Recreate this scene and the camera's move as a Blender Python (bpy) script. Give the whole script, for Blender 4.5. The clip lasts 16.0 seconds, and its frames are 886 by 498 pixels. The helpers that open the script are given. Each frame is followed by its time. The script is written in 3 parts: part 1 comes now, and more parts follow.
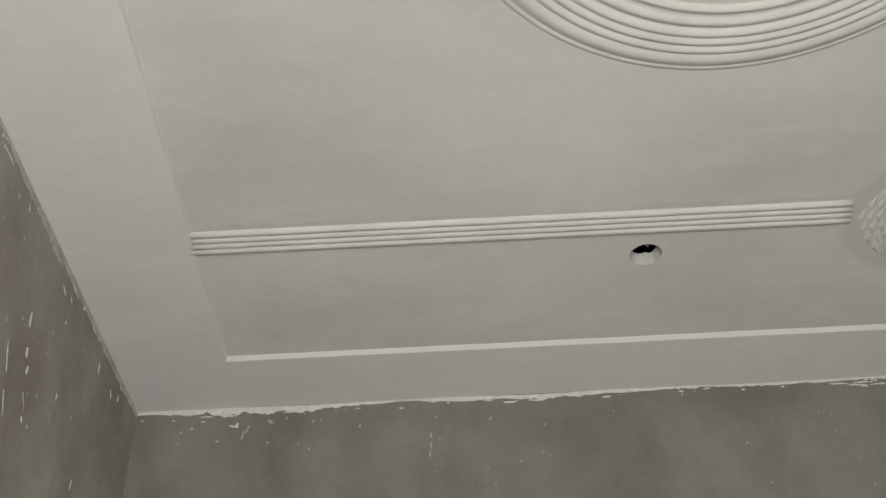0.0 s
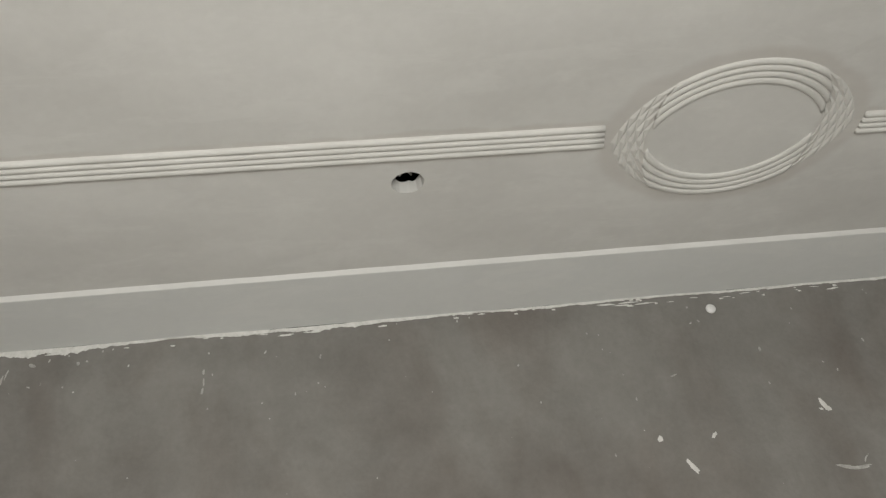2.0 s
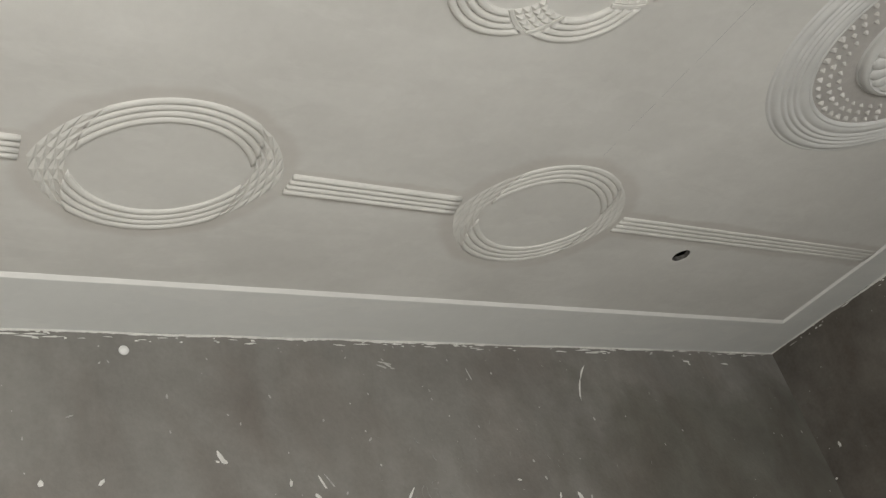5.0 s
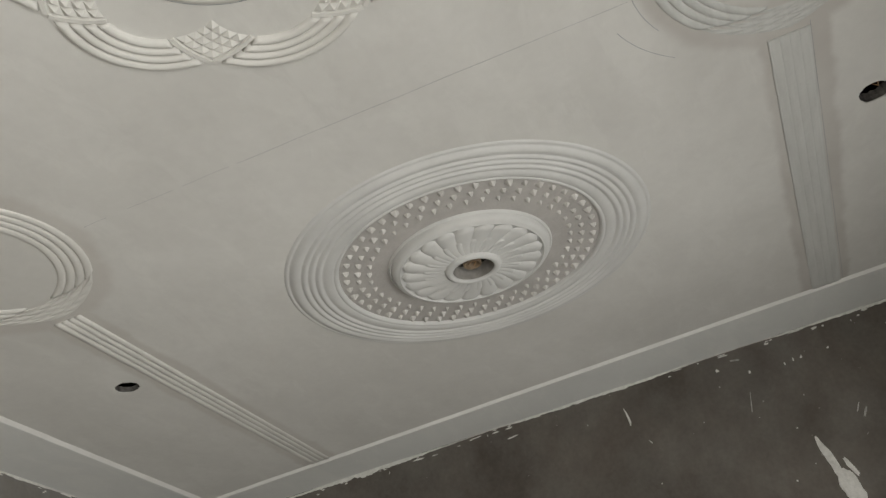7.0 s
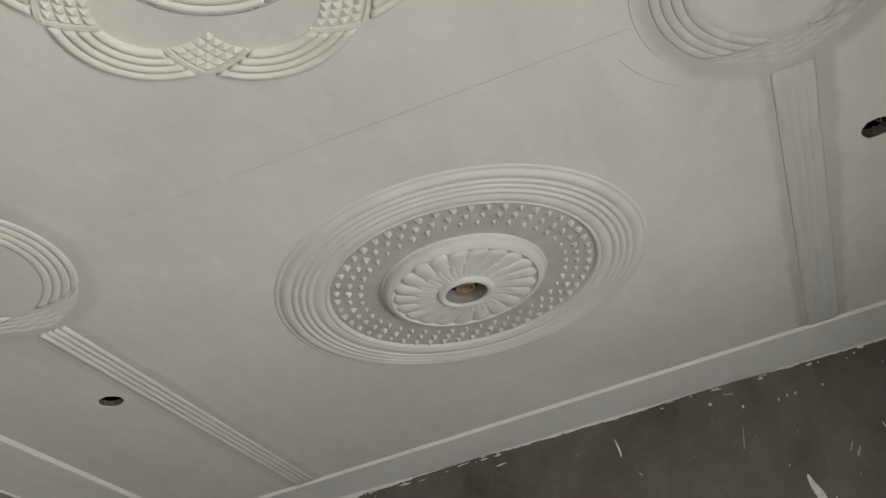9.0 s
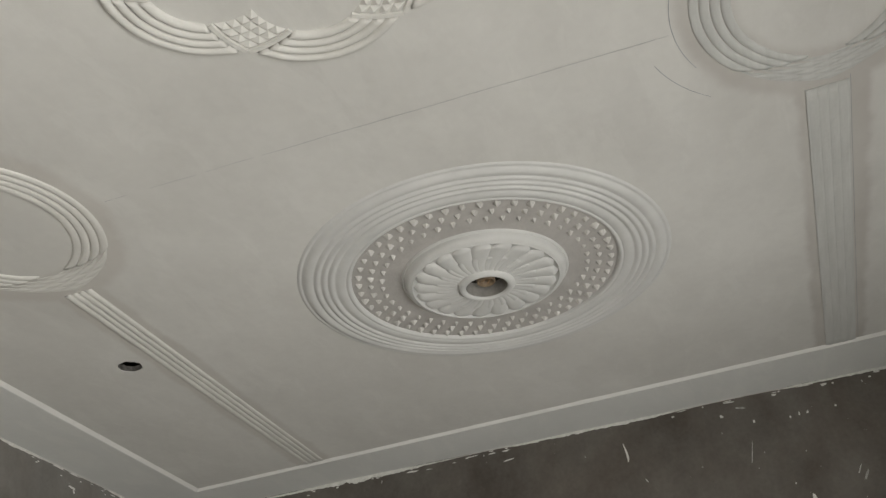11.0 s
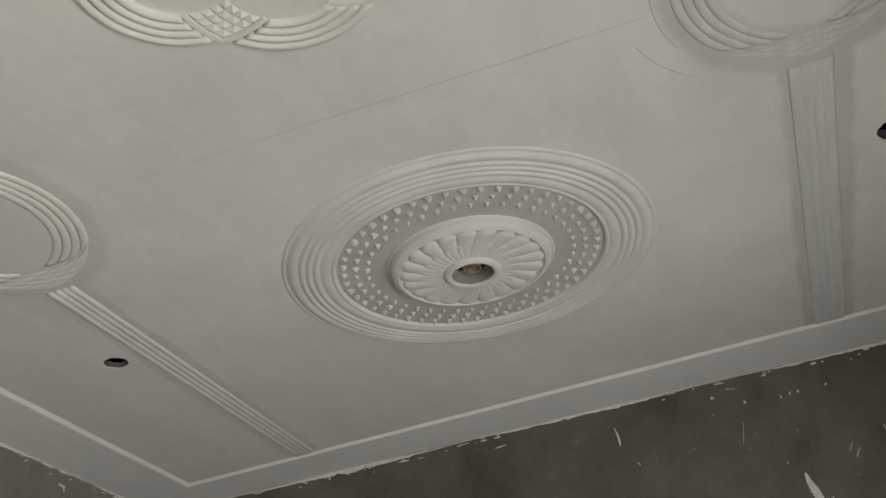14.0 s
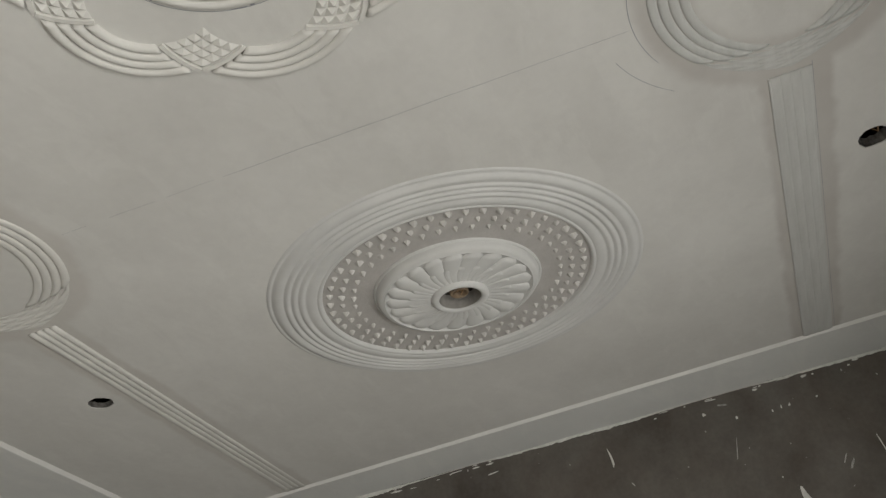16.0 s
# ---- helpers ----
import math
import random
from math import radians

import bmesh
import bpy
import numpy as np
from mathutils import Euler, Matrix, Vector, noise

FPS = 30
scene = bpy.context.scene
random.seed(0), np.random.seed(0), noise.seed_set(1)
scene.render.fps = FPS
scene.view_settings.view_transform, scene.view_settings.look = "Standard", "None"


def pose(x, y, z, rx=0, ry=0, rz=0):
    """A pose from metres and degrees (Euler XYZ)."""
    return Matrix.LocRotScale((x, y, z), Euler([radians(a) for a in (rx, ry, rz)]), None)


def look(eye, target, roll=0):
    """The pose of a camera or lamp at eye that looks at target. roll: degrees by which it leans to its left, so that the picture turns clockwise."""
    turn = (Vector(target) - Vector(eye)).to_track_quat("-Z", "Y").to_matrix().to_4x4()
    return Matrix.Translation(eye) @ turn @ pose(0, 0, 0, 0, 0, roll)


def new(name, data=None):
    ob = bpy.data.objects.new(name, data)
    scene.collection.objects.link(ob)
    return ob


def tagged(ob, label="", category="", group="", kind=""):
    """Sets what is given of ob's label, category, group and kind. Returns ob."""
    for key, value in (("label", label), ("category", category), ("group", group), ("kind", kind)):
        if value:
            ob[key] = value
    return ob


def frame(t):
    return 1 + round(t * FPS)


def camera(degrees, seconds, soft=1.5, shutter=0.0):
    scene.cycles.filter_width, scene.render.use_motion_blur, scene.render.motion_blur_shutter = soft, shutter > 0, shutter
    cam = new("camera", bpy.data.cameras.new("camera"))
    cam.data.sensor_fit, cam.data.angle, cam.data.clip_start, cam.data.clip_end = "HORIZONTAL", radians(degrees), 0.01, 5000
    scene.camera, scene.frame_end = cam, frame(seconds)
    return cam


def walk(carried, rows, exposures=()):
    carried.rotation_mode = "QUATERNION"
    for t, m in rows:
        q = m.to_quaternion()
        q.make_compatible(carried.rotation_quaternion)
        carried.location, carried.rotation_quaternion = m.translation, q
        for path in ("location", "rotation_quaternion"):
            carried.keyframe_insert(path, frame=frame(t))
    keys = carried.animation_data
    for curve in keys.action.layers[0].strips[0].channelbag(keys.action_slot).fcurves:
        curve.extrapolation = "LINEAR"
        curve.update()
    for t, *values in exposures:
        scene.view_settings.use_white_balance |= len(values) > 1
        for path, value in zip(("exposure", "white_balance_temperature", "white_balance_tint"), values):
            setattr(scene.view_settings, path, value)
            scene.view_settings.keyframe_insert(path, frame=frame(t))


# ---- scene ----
cam = camera(45.8, 16.0, soft=1.3)
PATH = [
    (0, (1.067, -3.062, 1.309), (1.062, -1.507, 2.566), -2.7),
    (0.5, (1.134, -3.026, 1.316), (1.1, -1.417, 2.505), -4.7),
    (1, (1.2, -3.046, 1.327), (1.178, -1.408, 2.473), -7.6),
    (1.5, (1.244, -3.033, 1.318), (1.353, -1.391, 2.455), -8.2),
    (2, (1.276, -3.025, 1.312), (1.574, -1.399, 2.439), -10.3),
    (2.5, (1.334, -3.015, 1.32), (1.814, -1.435, 2.448), -13.2),
    (3, (1.371, -3.013, 1.311), (2.044, -1.491, 2.42), -14.5),
    (3.5, (1.413, -3.013, 1.299), (2.201, -1.531, 2.386), -16.1),
    (4, (1.439, -3.009, 1.306), (2.293, -1.547, 2.372), -18.4),
    (4.5, (1.484, -3.015, 1.293), (2.474, -1.626, 2.338), -19.4),
    (5, (1.496, -2.986, 1.297), (2.673, -1.711, 2.292), -19.1),
    (5.2, (1.496, -2.976, 1.291), (2.786, -1.79, 2.254), -18.7),
    (7.3, (2.067, -2.586, 1.548), (3.742, -2.204, 2.572), -12.7),
    (7.5, (2.063, -2.582, 1.546), (3.73, -2.198, 2.583), -12.1),
    (8, (2.07, -2.602, 1.556), (3.72, -2.199, 2.612), -12.8),
    (8.5, (2.077, -2.614, 1.557), (3.733, -2.212, 2.604), -12.5),
    (11, (2.053, -2.625, 1.531), (3.701, -2.175, 2.572), -6.5),
    (11.5, (2.05, -2.631, 1.536), (3.705, -2.163, 2.557), -6.1),
    (12, (2.051, -2.64, 1.533), (3.714, -2.168, 2.54), -7.2),
    (12.5, (2.056, -2.643, 1.54), (3.725, -2.178, 2.539), -7.9),
    (13, (2.06, -2.647, 1.536), (3.719, -2.199, 2.559), -7.9),
    (13.5, (2.068, -2.647, 1.537), (3.734, -2.194, 2.547), -8.2),
    (14, (2.078, -2.636, 1.54), (3.741, -2.197, 2.559), -8.1),
    (14.5, (2.109, -2.65, 1.542), (3.77, -2.283, 2.593), -8.5),
    (15, (2.109, -2.637, 1.547), (3.799, -2.372, 2.583), -12.7),
    (15.5, (2.111, -2.623, 1.537), (3.779, -2.27, 2.581), -12.7),
    (16, (2.101, -2.609, 1.543), (3.751, -2.222, 2.605), -11.1),
]
walk(cam, [(t, look(eye, target, roll)) for t, eye, target, roll in PATH],
     exposures=[(0, -0.62), (0.5, -0.51), (1.5, -0.45), (3, -0.44), (4.5, -0.34), (5, -0.22), (7.5, -0.15), (11, -0.12), (12.5, -0.08), (13.2, -0.27), (14, -0.28), (15, -0.28), (16, -0.30)])

# ---- dimensions ----
H, HB = 3.15, 3.138            # field of the ceiling, lower border
XR, YF = 6.271, -3.98         # the room: x 0..XR, y YF..0
FLOOR = 0.0
FIELD = ((0.462, -3.66), (5.945, -3.66), (6.034, -0.287), (0.358, -0.287))   # field inside the border, slightly out of square
SKEW = 0.024                  # the left wall leans this much in plan

# ---- light: daylight through two assumed windows, unseen behind the camera ----
world = bpy.data.worlds.new("world")
scene.world = world
world.use_nodes = True
wn = world.node_tree
sky = wn.nodes.new("ShaderNodeTexSky")
sky.sky_type = "NISHITA"
sky.sun_disc = False
sky.sun_elevation, sky.sun_rotation = radians(48), radians(20)
wn.links.new(sky.outputs[0], wn.nodes["Background"].inputs[0])
wn.nodes["Background"].inputs[1].default_value = 0.12
sun = new("sun", bpy.data.lights.new("sun", "SUN"))
sun.data.energy, sun.data.angle, sun.data.color = 3.0, radians(0.5), (1, 0.95, 0.88)
sun.matrix_world = look((0, 0, 10), (0.9, -1.0, 8.5))

ASSUMED_WINDOWS = ((0.4, 1.75), (3.7, 5.1))      # two assumed openings in the front wall, the second added to even the light
WZ0, WZ1 = 0.55, 1.95
for (wx0, wx1), power in zip(ASSUMED_WINDOWS, (130, 41)):
    lamp = new("window_daylight", bpy.data.lights.new("window_daylight", "AREA"))
    lamp.data.shape, lamp.data.size, lamp.data.size_y = "RECTANGLE", wx1 - wx0 - 0.1, WZ1 - WZ0 - 0.1
    lamp.data.energy, lamp.data.color = power, (1.0, 0.985, 0.945)
    lamp.matrix_world = look(((wx0 + wx1) / 2, YF - 0.05, (WZ0 + WZ1) / 2), ((wx0 + wx1) / 2, -1.2, 0.6))


# ---- materials ----
def material(name, dark, light, scale=2.0, grain=60.0, rough=0.8, bump=0.1, specks=0.0, speck_colour=(0.7, 0.69, 0.66), per_object=0.0, streak=1.0, depth=0.004, rug=0.62, filler=0.0, damp=0.0):
    """A two-scale mottled surface: broad stains, fine grain with relief, and pale specks."""
    m = bpy.data.materials.new(name)
    m.use_nodes = True
    t = m.node_tree
    n, l = t.nodes, t.links
    bsdf = n["Principled BSDF"]
    bsdf.inputs["Roughness"].default_value = rough
    bsdf.inputs["Specular IOR Level"].default_value = 0.25
    geo = n.new("ShaderNodeNewGeometry")
    mp = n.new("ShaderNodeMapping")
    mp.inputs["Scale"].default_value = (1, streak, 1)
    l.new(geo.outputs["Position"], mp.inputs[0])
    broad = n.new("ShaderNodeTexNoise")
    broad.inputs["Scale"].default_value, broad.inputs["Detail"].default_value, broad.inputs["Roughness"].default_value = scale, 9, rug
    fine = n.new("ShaderNodeTexNoise")
    fine.inputs["Scale"].default_value, fine.inputs["Detail"].default_value = grain, 4
    l.new(mp.outputs[0], broad.inputs[0])
    l.new(geo.outputs["Position"], fine.inputs[0])
    ramp = n.new("ShaderNodeValToRGB")
    ramp.color_ramp.elements[0].position, ramp.color_ramp.elements[1].position = 0.33, 0.68
    ramp.color_ramp.elements[0].color, ramp.color_ramp.elements[1].color = (*dark, 1), (*light, 1)
    add = n.new("ShaderNodeMath")
    add.operation = "MULTIPLY_ADD"
    add.inputs[1].default_value, add.inputs[2].default_value = 0.16, -0.08
    l.new(fine.outputs[0], add.inputs[0])
    mix = n.new("ShaderNodeMath")
    l.new(broad.outputs[0], mix.inputs[0])
    l.new(add.outputs[0], mix.inputs[1])
    l.new(mix.outputs[0], ramp.inputs[0])
    colour = ramp.outputs[0]
    if filler:      # broad trowelled patches of paler filler with soft edges
        warp = n.new("ShaderNodeMapping")
        warp.inputs["Scale"].default_value, warp.inputs["Rotation"].default_value = (1, 2.6, 1), (0, 0, 0.5)
        patch = n.new("ShaderNodeTexNoise")
        patch.inputs["Scale"].default_value, patch.inputs["Detail"].default_value, patch.inputs["Roughness"].default_value, patch.inputs["Distortion"].default_value = 3.1, 7, 0.66, 0.5
        edge = n.new("ShaderNodeValToRGB")
        edge.color_ramp.elements[0].position, edge.color_ramp.elements[1].position = 0.52, 0.60
        edge.color_ramp.elements[1].color = (filler, filler, filler, 1)
        pale = n.new("ShaderNodeMixRGB")
        pale.inputs[2].default_value = (0.84, 0.84, 0.81, 1)
        l.new(geo.outputs["Position"], warp.inputs[0])
        l.new(warp.outputs[0], patch.inputs[0])
        l.new(patch.outputs[0], edge.inputs[0])
        l.new(edge.outputs[0], pale.inputs[0])
        l.new(colour, pale.inputs[1])
        colour = pale.outputs[0]
    if damp:        # old brownish water marks, tall and soft-edged
        tall = n.new("ShaderNodeMapping")
        tall.inputs["Scale"].default_value = (1.6, 1.6, 0.9)
        mark = n.new("ShaderNodeTexNoise")
        mark.inputs["Scale"].default_value, mark.inputs["Detail"].default_value, mark.inputs["Roughness"].default_value, mark.inputs["Distortion"].default_value = 1.7, 6, 0.6, 0.4
        soft_edge = n.new("ShaderNodeValToRGB")
        soft_edge.color_ramp.elements[0].position, soft_edge.color_ramp.elements[1].position = 0.42, 0.66
        soft_edge.color_ramp.elements[1].color = (damp, damp, damp, 1)
        brown = n.new("ShaderNodeMixRGB")
        brown.blend_type = "MULTIPLY"
        brown.inputs[2].default_value = (0.70, 0.635, 0.60, 1)
        l.new(geo.outputs["Position"], tall.inputs[0])
        l.new(tall.outputs[0], mark.inputs[0])
        l.new(mark.outputs[0], soft_edge.inputs[0])
        l.new(soft_edge.outputs[0], brown.inputs[0])
        l.new(colour, brown.inputs[1])
        colour = brown.outputs[0]
    if per_object:
        info = n.new("ShaderNodeObjectInfo")
        hsv = n.new("ShaderNodeHueSaturation")
        val = n.new("ShaderNodeMath")
        val.operation = "MULTIPLY_ADD"
        val.inputs[1].default_value, val.inputs[2].default_value = per_object, 1 - per_object / 2
        l.new(info.outputs["Random"], val.inputs[0])
        l.new(val.outputs[0], hsv.inputs["Value"])
        l.new(colour, hsv.inputs["Color"])
        colour = hsv.outputs[0]
    if specks:
        dots = n.new("ShaderNodeTexNoise")
        dots.inputs["Scale"].default_value, dots.inputs["Detail"].default_value = 26, 3
        cut = n.new("ShaderNodeValToRGB")
        cut.color_ramp.elements[0].position, cut.color_ramp.elements[1].position = specks, specks + 0.03
        l.new(geo.outputs["Position"], dots.inputs[0])
        l.new(dots.outputs[0], cut.inputs[0])
        over = n.new("ShaderNodeMixRGB")
        over.inputs[2].default_value = (*speck_colour, 1)
        l.new(cut.outputs[0], over.inputs[0])
        l.new(colour, over.inputs[1])
        colour = over.outputs[0]
    l.new(colour, bsdf.inputs["Base Color"])
    bp = n.new("ShaderNodeBump")
    bp.inputs["Strength"].default_value, bp.inputs["Distance"].default_value = bump, depth
    hsum = n.new("ShaderNodeMath")
    l.new(fine.outputs[0], hsum.inputs[0])
    l.new(broad.outputs[0], hsum.inputs[1])
    l.new(hsum.outputs[0], bp.inputs["Height"])
    l.new(bp.outputs[0], bsdf.inputs["Normal"])
    return m


CEIL = material("ceiling_plaster", (0.633, 0.626, 0.597), (0.740, 0.735, 0.705), 1.5, 35, 0.75, 0.14, streak=1.4, filler=0.15)
BORDER = material("border_plaster", (0.710, 0.720, 0.701), (0.785, 0.795, 0.777), 1.3, 40, 0.7, 0.1, filler=0.25)
# white for the step faces, made paler for the light they catch
LIT_EDGE = material("lit_white_edge", (0.745, 0.74, 0.715), (0.805, 0.80, 0.775), 8, 60, 0.6, 0.08)
RIB = material("moulding_plaster", (0.66, 0.652, 0.617), (0.74, 0.732, 0.697), 6, 70, 0.7, 0.12)
SMEARED = material("smeared_plaster", (0.555, 0.562, 0.542), (0.625, 0.632, 0.612), 4, 60, 0.8, 0.35, streak=9)
MEDAL = material("medallion_plaster", (0.632, 0.634, 0.619), (0.712, 0.714, 0.699), 5, 60, 0.65, 0.08)
TAUPE = material("taupe_plaster", (0.455, 0.438, 0.419), (0.545, 0.526, 0.504), 12, 90, 0.85, 0.3)
# plaster inside the socket hole, greyed to stand for the shade there
SHADED_GYPSUM = material("shaded_gypsum", (0.24, 0.23, 0.215), (0.36, 0.345, 0.32), 25, 110, 0.9, 0.3)
SHADED_LINING = material("shaded_broken_gypsum", (0.055, 0.052, 0.047), (0.22, 0.21, 0.195), 30, 140, 0.95, 0.6)
BEAD = material("stud_plaster", (0.55, 0.535, 0.505), (0.67, 0.66, 0.635), 14, 90, 0.7, 0.15, per_object=0.12)
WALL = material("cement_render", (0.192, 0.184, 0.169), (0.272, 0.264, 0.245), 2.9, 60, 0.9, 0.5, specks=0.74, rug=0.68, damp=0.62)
# the left wall's copy of the render, lightened for the light falling on it
LIT_WALL = material("lit_cement_render", (0.315, 0.298, 0.276), (0.46, 0.44, 0.41), 2.6, 60, 0.9, 0.5, specks=0.735, rug=0.66, damp=0.75)
# the right wall's render, darker and browner than the back wall's
DARK_WALL = material("dark_cement_render", (0.104, 0.094, 0.083), (0.188, 0.175, 0.156), 2.6, 60, 0.9, 0.6, specks=0.735, rug=0.66, damp=0.7)
SMEAR = material("white_plaster_smear", (0.62, 0.615, 0.58), (0.8, 0.79, 0.76), 30, 120, 0.8, 0.5)
FILLET = material("grey_plaster_fillet", (0.42, 0.405, 0.375), (0.62, 0.605, 0.57), 14, 90, 0.9, 0.6)
SCUFF = material("faint_trowel_scuff", (0.215, 0.21, 0.195), (0.34, 0.335, 0.315), 40, 120, 0.9, 0.3)
SPECK = material("dusty_plaster_speck", (0.30, 0.29, 0.27), (0.6, 0.59, 0.56), 40, 120, 0.85, 0.4)
FLOORM = material("bounce_floor", (0.46, 0.445, 0.415), (0.60, 0.585, 0.55), 1.8, 50, 0.85, 0.3)
GROUND = material("bounce_ground", (0.22, 0.18, 0.13), (0.34, 0.29, 0.22), 0.6, 12, 0.95, 0.3)
DARK = material("dark_void", (0.02, 0.018, 0.015), (0.045, 0.04, 0.034), 20, 90, 0.9, 0.3)
PENCIL = material("pencil_graphite", (0.24, 0.25, 0.28), (0.40, 0.41, 0.44), 30, 200, 0.7, 0.05)
BRASS = material("tarnished_brass", (0.16, 0.115, 0.075), (0.30, 0.225, 0.15), 30, 120, 0.4, 0.1)
WIRE = material("copper_wire_insulation", (0.24, 0.145, 0.075), (0.38, 0.25, 0.135), 30, 120, 0.5, 0.1)
PVC = material("white_plastic", (0.78, 0.78, 0.76), (0.82, 0.82, 0.80), 30, 120, 0.4, 0.02)
FRAME = material("painted_window_frame", (0.5, 0.5, 0.48), (0.58, 0.58, 0.56), 8, 80, 0.5, 0.1)


def stain(mat, colour, shapes, strength=0.5):
    """Old damp filler marks with soft ragged edges: ("strip", x0, x1, y, half) or ("ring", x, y, r, half)."""
    t = mat.node_tree
    n, l = t.nodes, t.links
    bsdf = n["Principled BSDF"]
    before = bsdf.inputs["Base Color"].links[0].from_socket

    def calc(op, a, b=None, c=None):
        m = n.new("ShaderNodeMath")
        m.operation = op
        for i, v in enumerate((a, b, c)):
            if v is None:
                continue
            if isinstance(v, (int, float)):
                m.inputs[i].default_value = v
            else:
                l.new(v, m.inputs[i])
        return m.outputs[0]

    def fade(v, lo, hi):
        m = n.new("ShaderNodeMapRange")
        m.interpolation_type = "SMOOTHSTEP"
        m.inputs[1].default_value, m.inputs[2].default_value, m.inputs[3].default_value, m.inputs[4].default_value = lo, hi, 1, 0
        l.new(v, m.inputs[0])
        return m.outputs[0]

    geo, sep, nz, nz2 = n.new("ShaderNodeNewGeometry"), n.new("ShaderNodeSeparateXYZ"), n.new("ShaderNodeTexNoise"), n.new("ShaderNodeTexNoise")
    nz.inputs["Scale"].default_value, nz2.inputs["Scale"].default_value = 9, 3
    nz.inputs["Detail"].default_value = 5
    for k in (sep, nz, nz2):
        l.new(geo.outputs["Position"], k.inputs[0])
    rag = calc("MULTIPLY_ADD", nz.outputs[0], 0.05, -0.025)
    total = None
    for kind, p, q, r, half in shapes:
        if kind == "strip":
            dist = calc("ADD", calc("ABSOLUTE", calc("SUBTRACT", sep.outputs[1], r)), rag)
            mask = fade(dist, half * 0.85, half * 1.15)
            along = calc("ABSOLUTE", calc("SUBTRACT", sep.outputs[0], (p + q) / 2))
            mask = calc("MULTIPLY", mask, fade(along, (q - p) / 2, (q - p) / 2 + 0.03))
        else:
            dx, dy = calc("MULTIPLY", calc("SUBTRACT", sep.outputs[0], p), 0.9), calc("MULTIPLY", calc("SUBTRACT", sep.outputs[1], q), 1.1)
            rad = calc("SQRT", calc("ADD", calc("MULTIPLY", dx, dx), calc("MULTIPLY", dy, dy)))
            mask = fade(calc("ADD", calc("ABSOLUTE", calc("SUBTRACT", rad, r)), rag), half * 0.7, half * 1.3)
        total = mask if total is None else calc("MAXIMUM", total, mask)
    amount = calc("MULTIPLY", calc("MULTIPLY", total, strength), calc("MULTIPLY_ADD", nz2.outputs[0], 1.2, 0.4))
    over = n.new("ShaderNodeMixRGB")
    over.inputs[2].default_value = (*colour, 1)
    l.new(amount, over.inputs[0])
    l.new(before, over.inputs[1])
    l.new(over.outputs[0], bsdf.inputs["Base Color"])


stain(CEIL, (0.46, 0.432, 0.402), [("strip", 4.3, 5.95, -3.060, 0.092), ("ring", 3.940, -3.04, 0.285, 0.075)], 0.55)
stain(CEIL, (0.50, 0.46, 0.42), [("strip", 4.3, 6.03, -0.867, 0.078), ("strip", 2.9, 3.62, -0.857, 0.066), ("strip", 0.36, 2.2, -0.864, 0.062),
                                 ("ring", 3.962, -0.857, 0.295, 0.066), ("ring", 2.565, -0.855, 0.295, 0.060)], 0.36)

def dark_patch(mat, x0, x1, z0, z1, colour, strength):
    """A large blotchy darkening on a wall: beyond x0..x1 along it, below z1..z0."""
    t = mat.node_tree
    n, l = t.nodes, t.links
    bsdf = n["Principled BSDF"]
    before = bsdf.inputs["Base Color"].links[0].from_socket
    geo, sep, blotch = n.new("ShaderNodeNewGeometry"), n.new("ShaderNodeSeparateXYZ"), n.new("ShaderNodeTexNoise")
    blotch.inputs["Scale"].default_value, blotch.inputs["Detail"].default_value, blotch.inputs["Roughness"].default_value = 2.6, 8, 0.65
    l.new(geo.outputs["Position"], sep.inputs[0])
    l.new(geo.outputs["Position"], blotch.inputs[0])
    masks = []
    for axis, lo, hi, reach in ((0, x0, x1, 1.5), (2, z1, z0, -0.7)):
        warp = n.new("ShaderNodeMath")
        warp.operation = "MULTIPLY_ADD"
        warp.inputs[1].default_value = reach
        l.new(blotch.outputs[0], warp.inputs[0])
        l.new(sep.outputs[axis], warp.inputs[2])
        edge = n.new("ShaderNodeMapRange")
        edge.interpolation_type = "SMOOTHSTEP"
        edge.inputs[1].default_value, edge.inputs[2].default_value = lo + reach / 2, hi + reach / 2
        edge.inputs[3].default_value, edge.inputs[4].default_value = (0, 1) if axis == 0 else (1, 0)
        l.new(warp.outputs[0], edge.inputs[0])
        masks.append(edge.outputs[0])
    both = n.new("ShaderNodeMath")
    both.operation = "MULTIPLY"
    l.new(masks[0], both.inputs[0])
    l.new(masks[1], both.inputs[1])
    amount = n.new("ShaderNodeMath")
    amount.operation = "MULTIPLY"
    amount.inputs[1].default_value = strength
    l.new(both.outputs[0], amount.inputs[0])
    over = n.new("ShaderNodeMixRGB")
    over.blend_type = "MULTIPLY"
    over.inputs[2].default_value = (*colour, 1)
    l.new(amount.outputs[0], over.inputs[0])
    l.new(before, over.inputs[1])
    l.new(over.outputs[0], bsdf.inputs["Base Color"])


dark_patch(WALL, 4.25, 5.05, 3.05, 2.80, (0.60, 0.61, 0.56), 0.75)

# ---- mesh helpers ----
def finish(name, bm, mat, parent=None, label="", smooth=False):
    bmesh.ops.recalc_face_normals(bm, faces=bm.faces)
    me = bpy.data.meshes.new(name)
    bm.to_mesh(me)
    bm.free()
    me.materials.append(mat)
    if smooth:
        for p in me.polygons:
            p.use_smooth = True
    ob = new(name, me)
    if parent:
        ob.parent = parent
    if label:
        ob["label"] = label
    return ob


def part(name, bm, mat, parent, label="", smooth=False):
    return finish(name, bm, mat, parent, label, smooth)


def thing(name, label, category, group="", at=(0, 0, 0), kind=""):
    ob = new(name)
    ob.location = at
    ob.empty_display_size = 0.05
    return tagged(ob, label, category, group, kind)


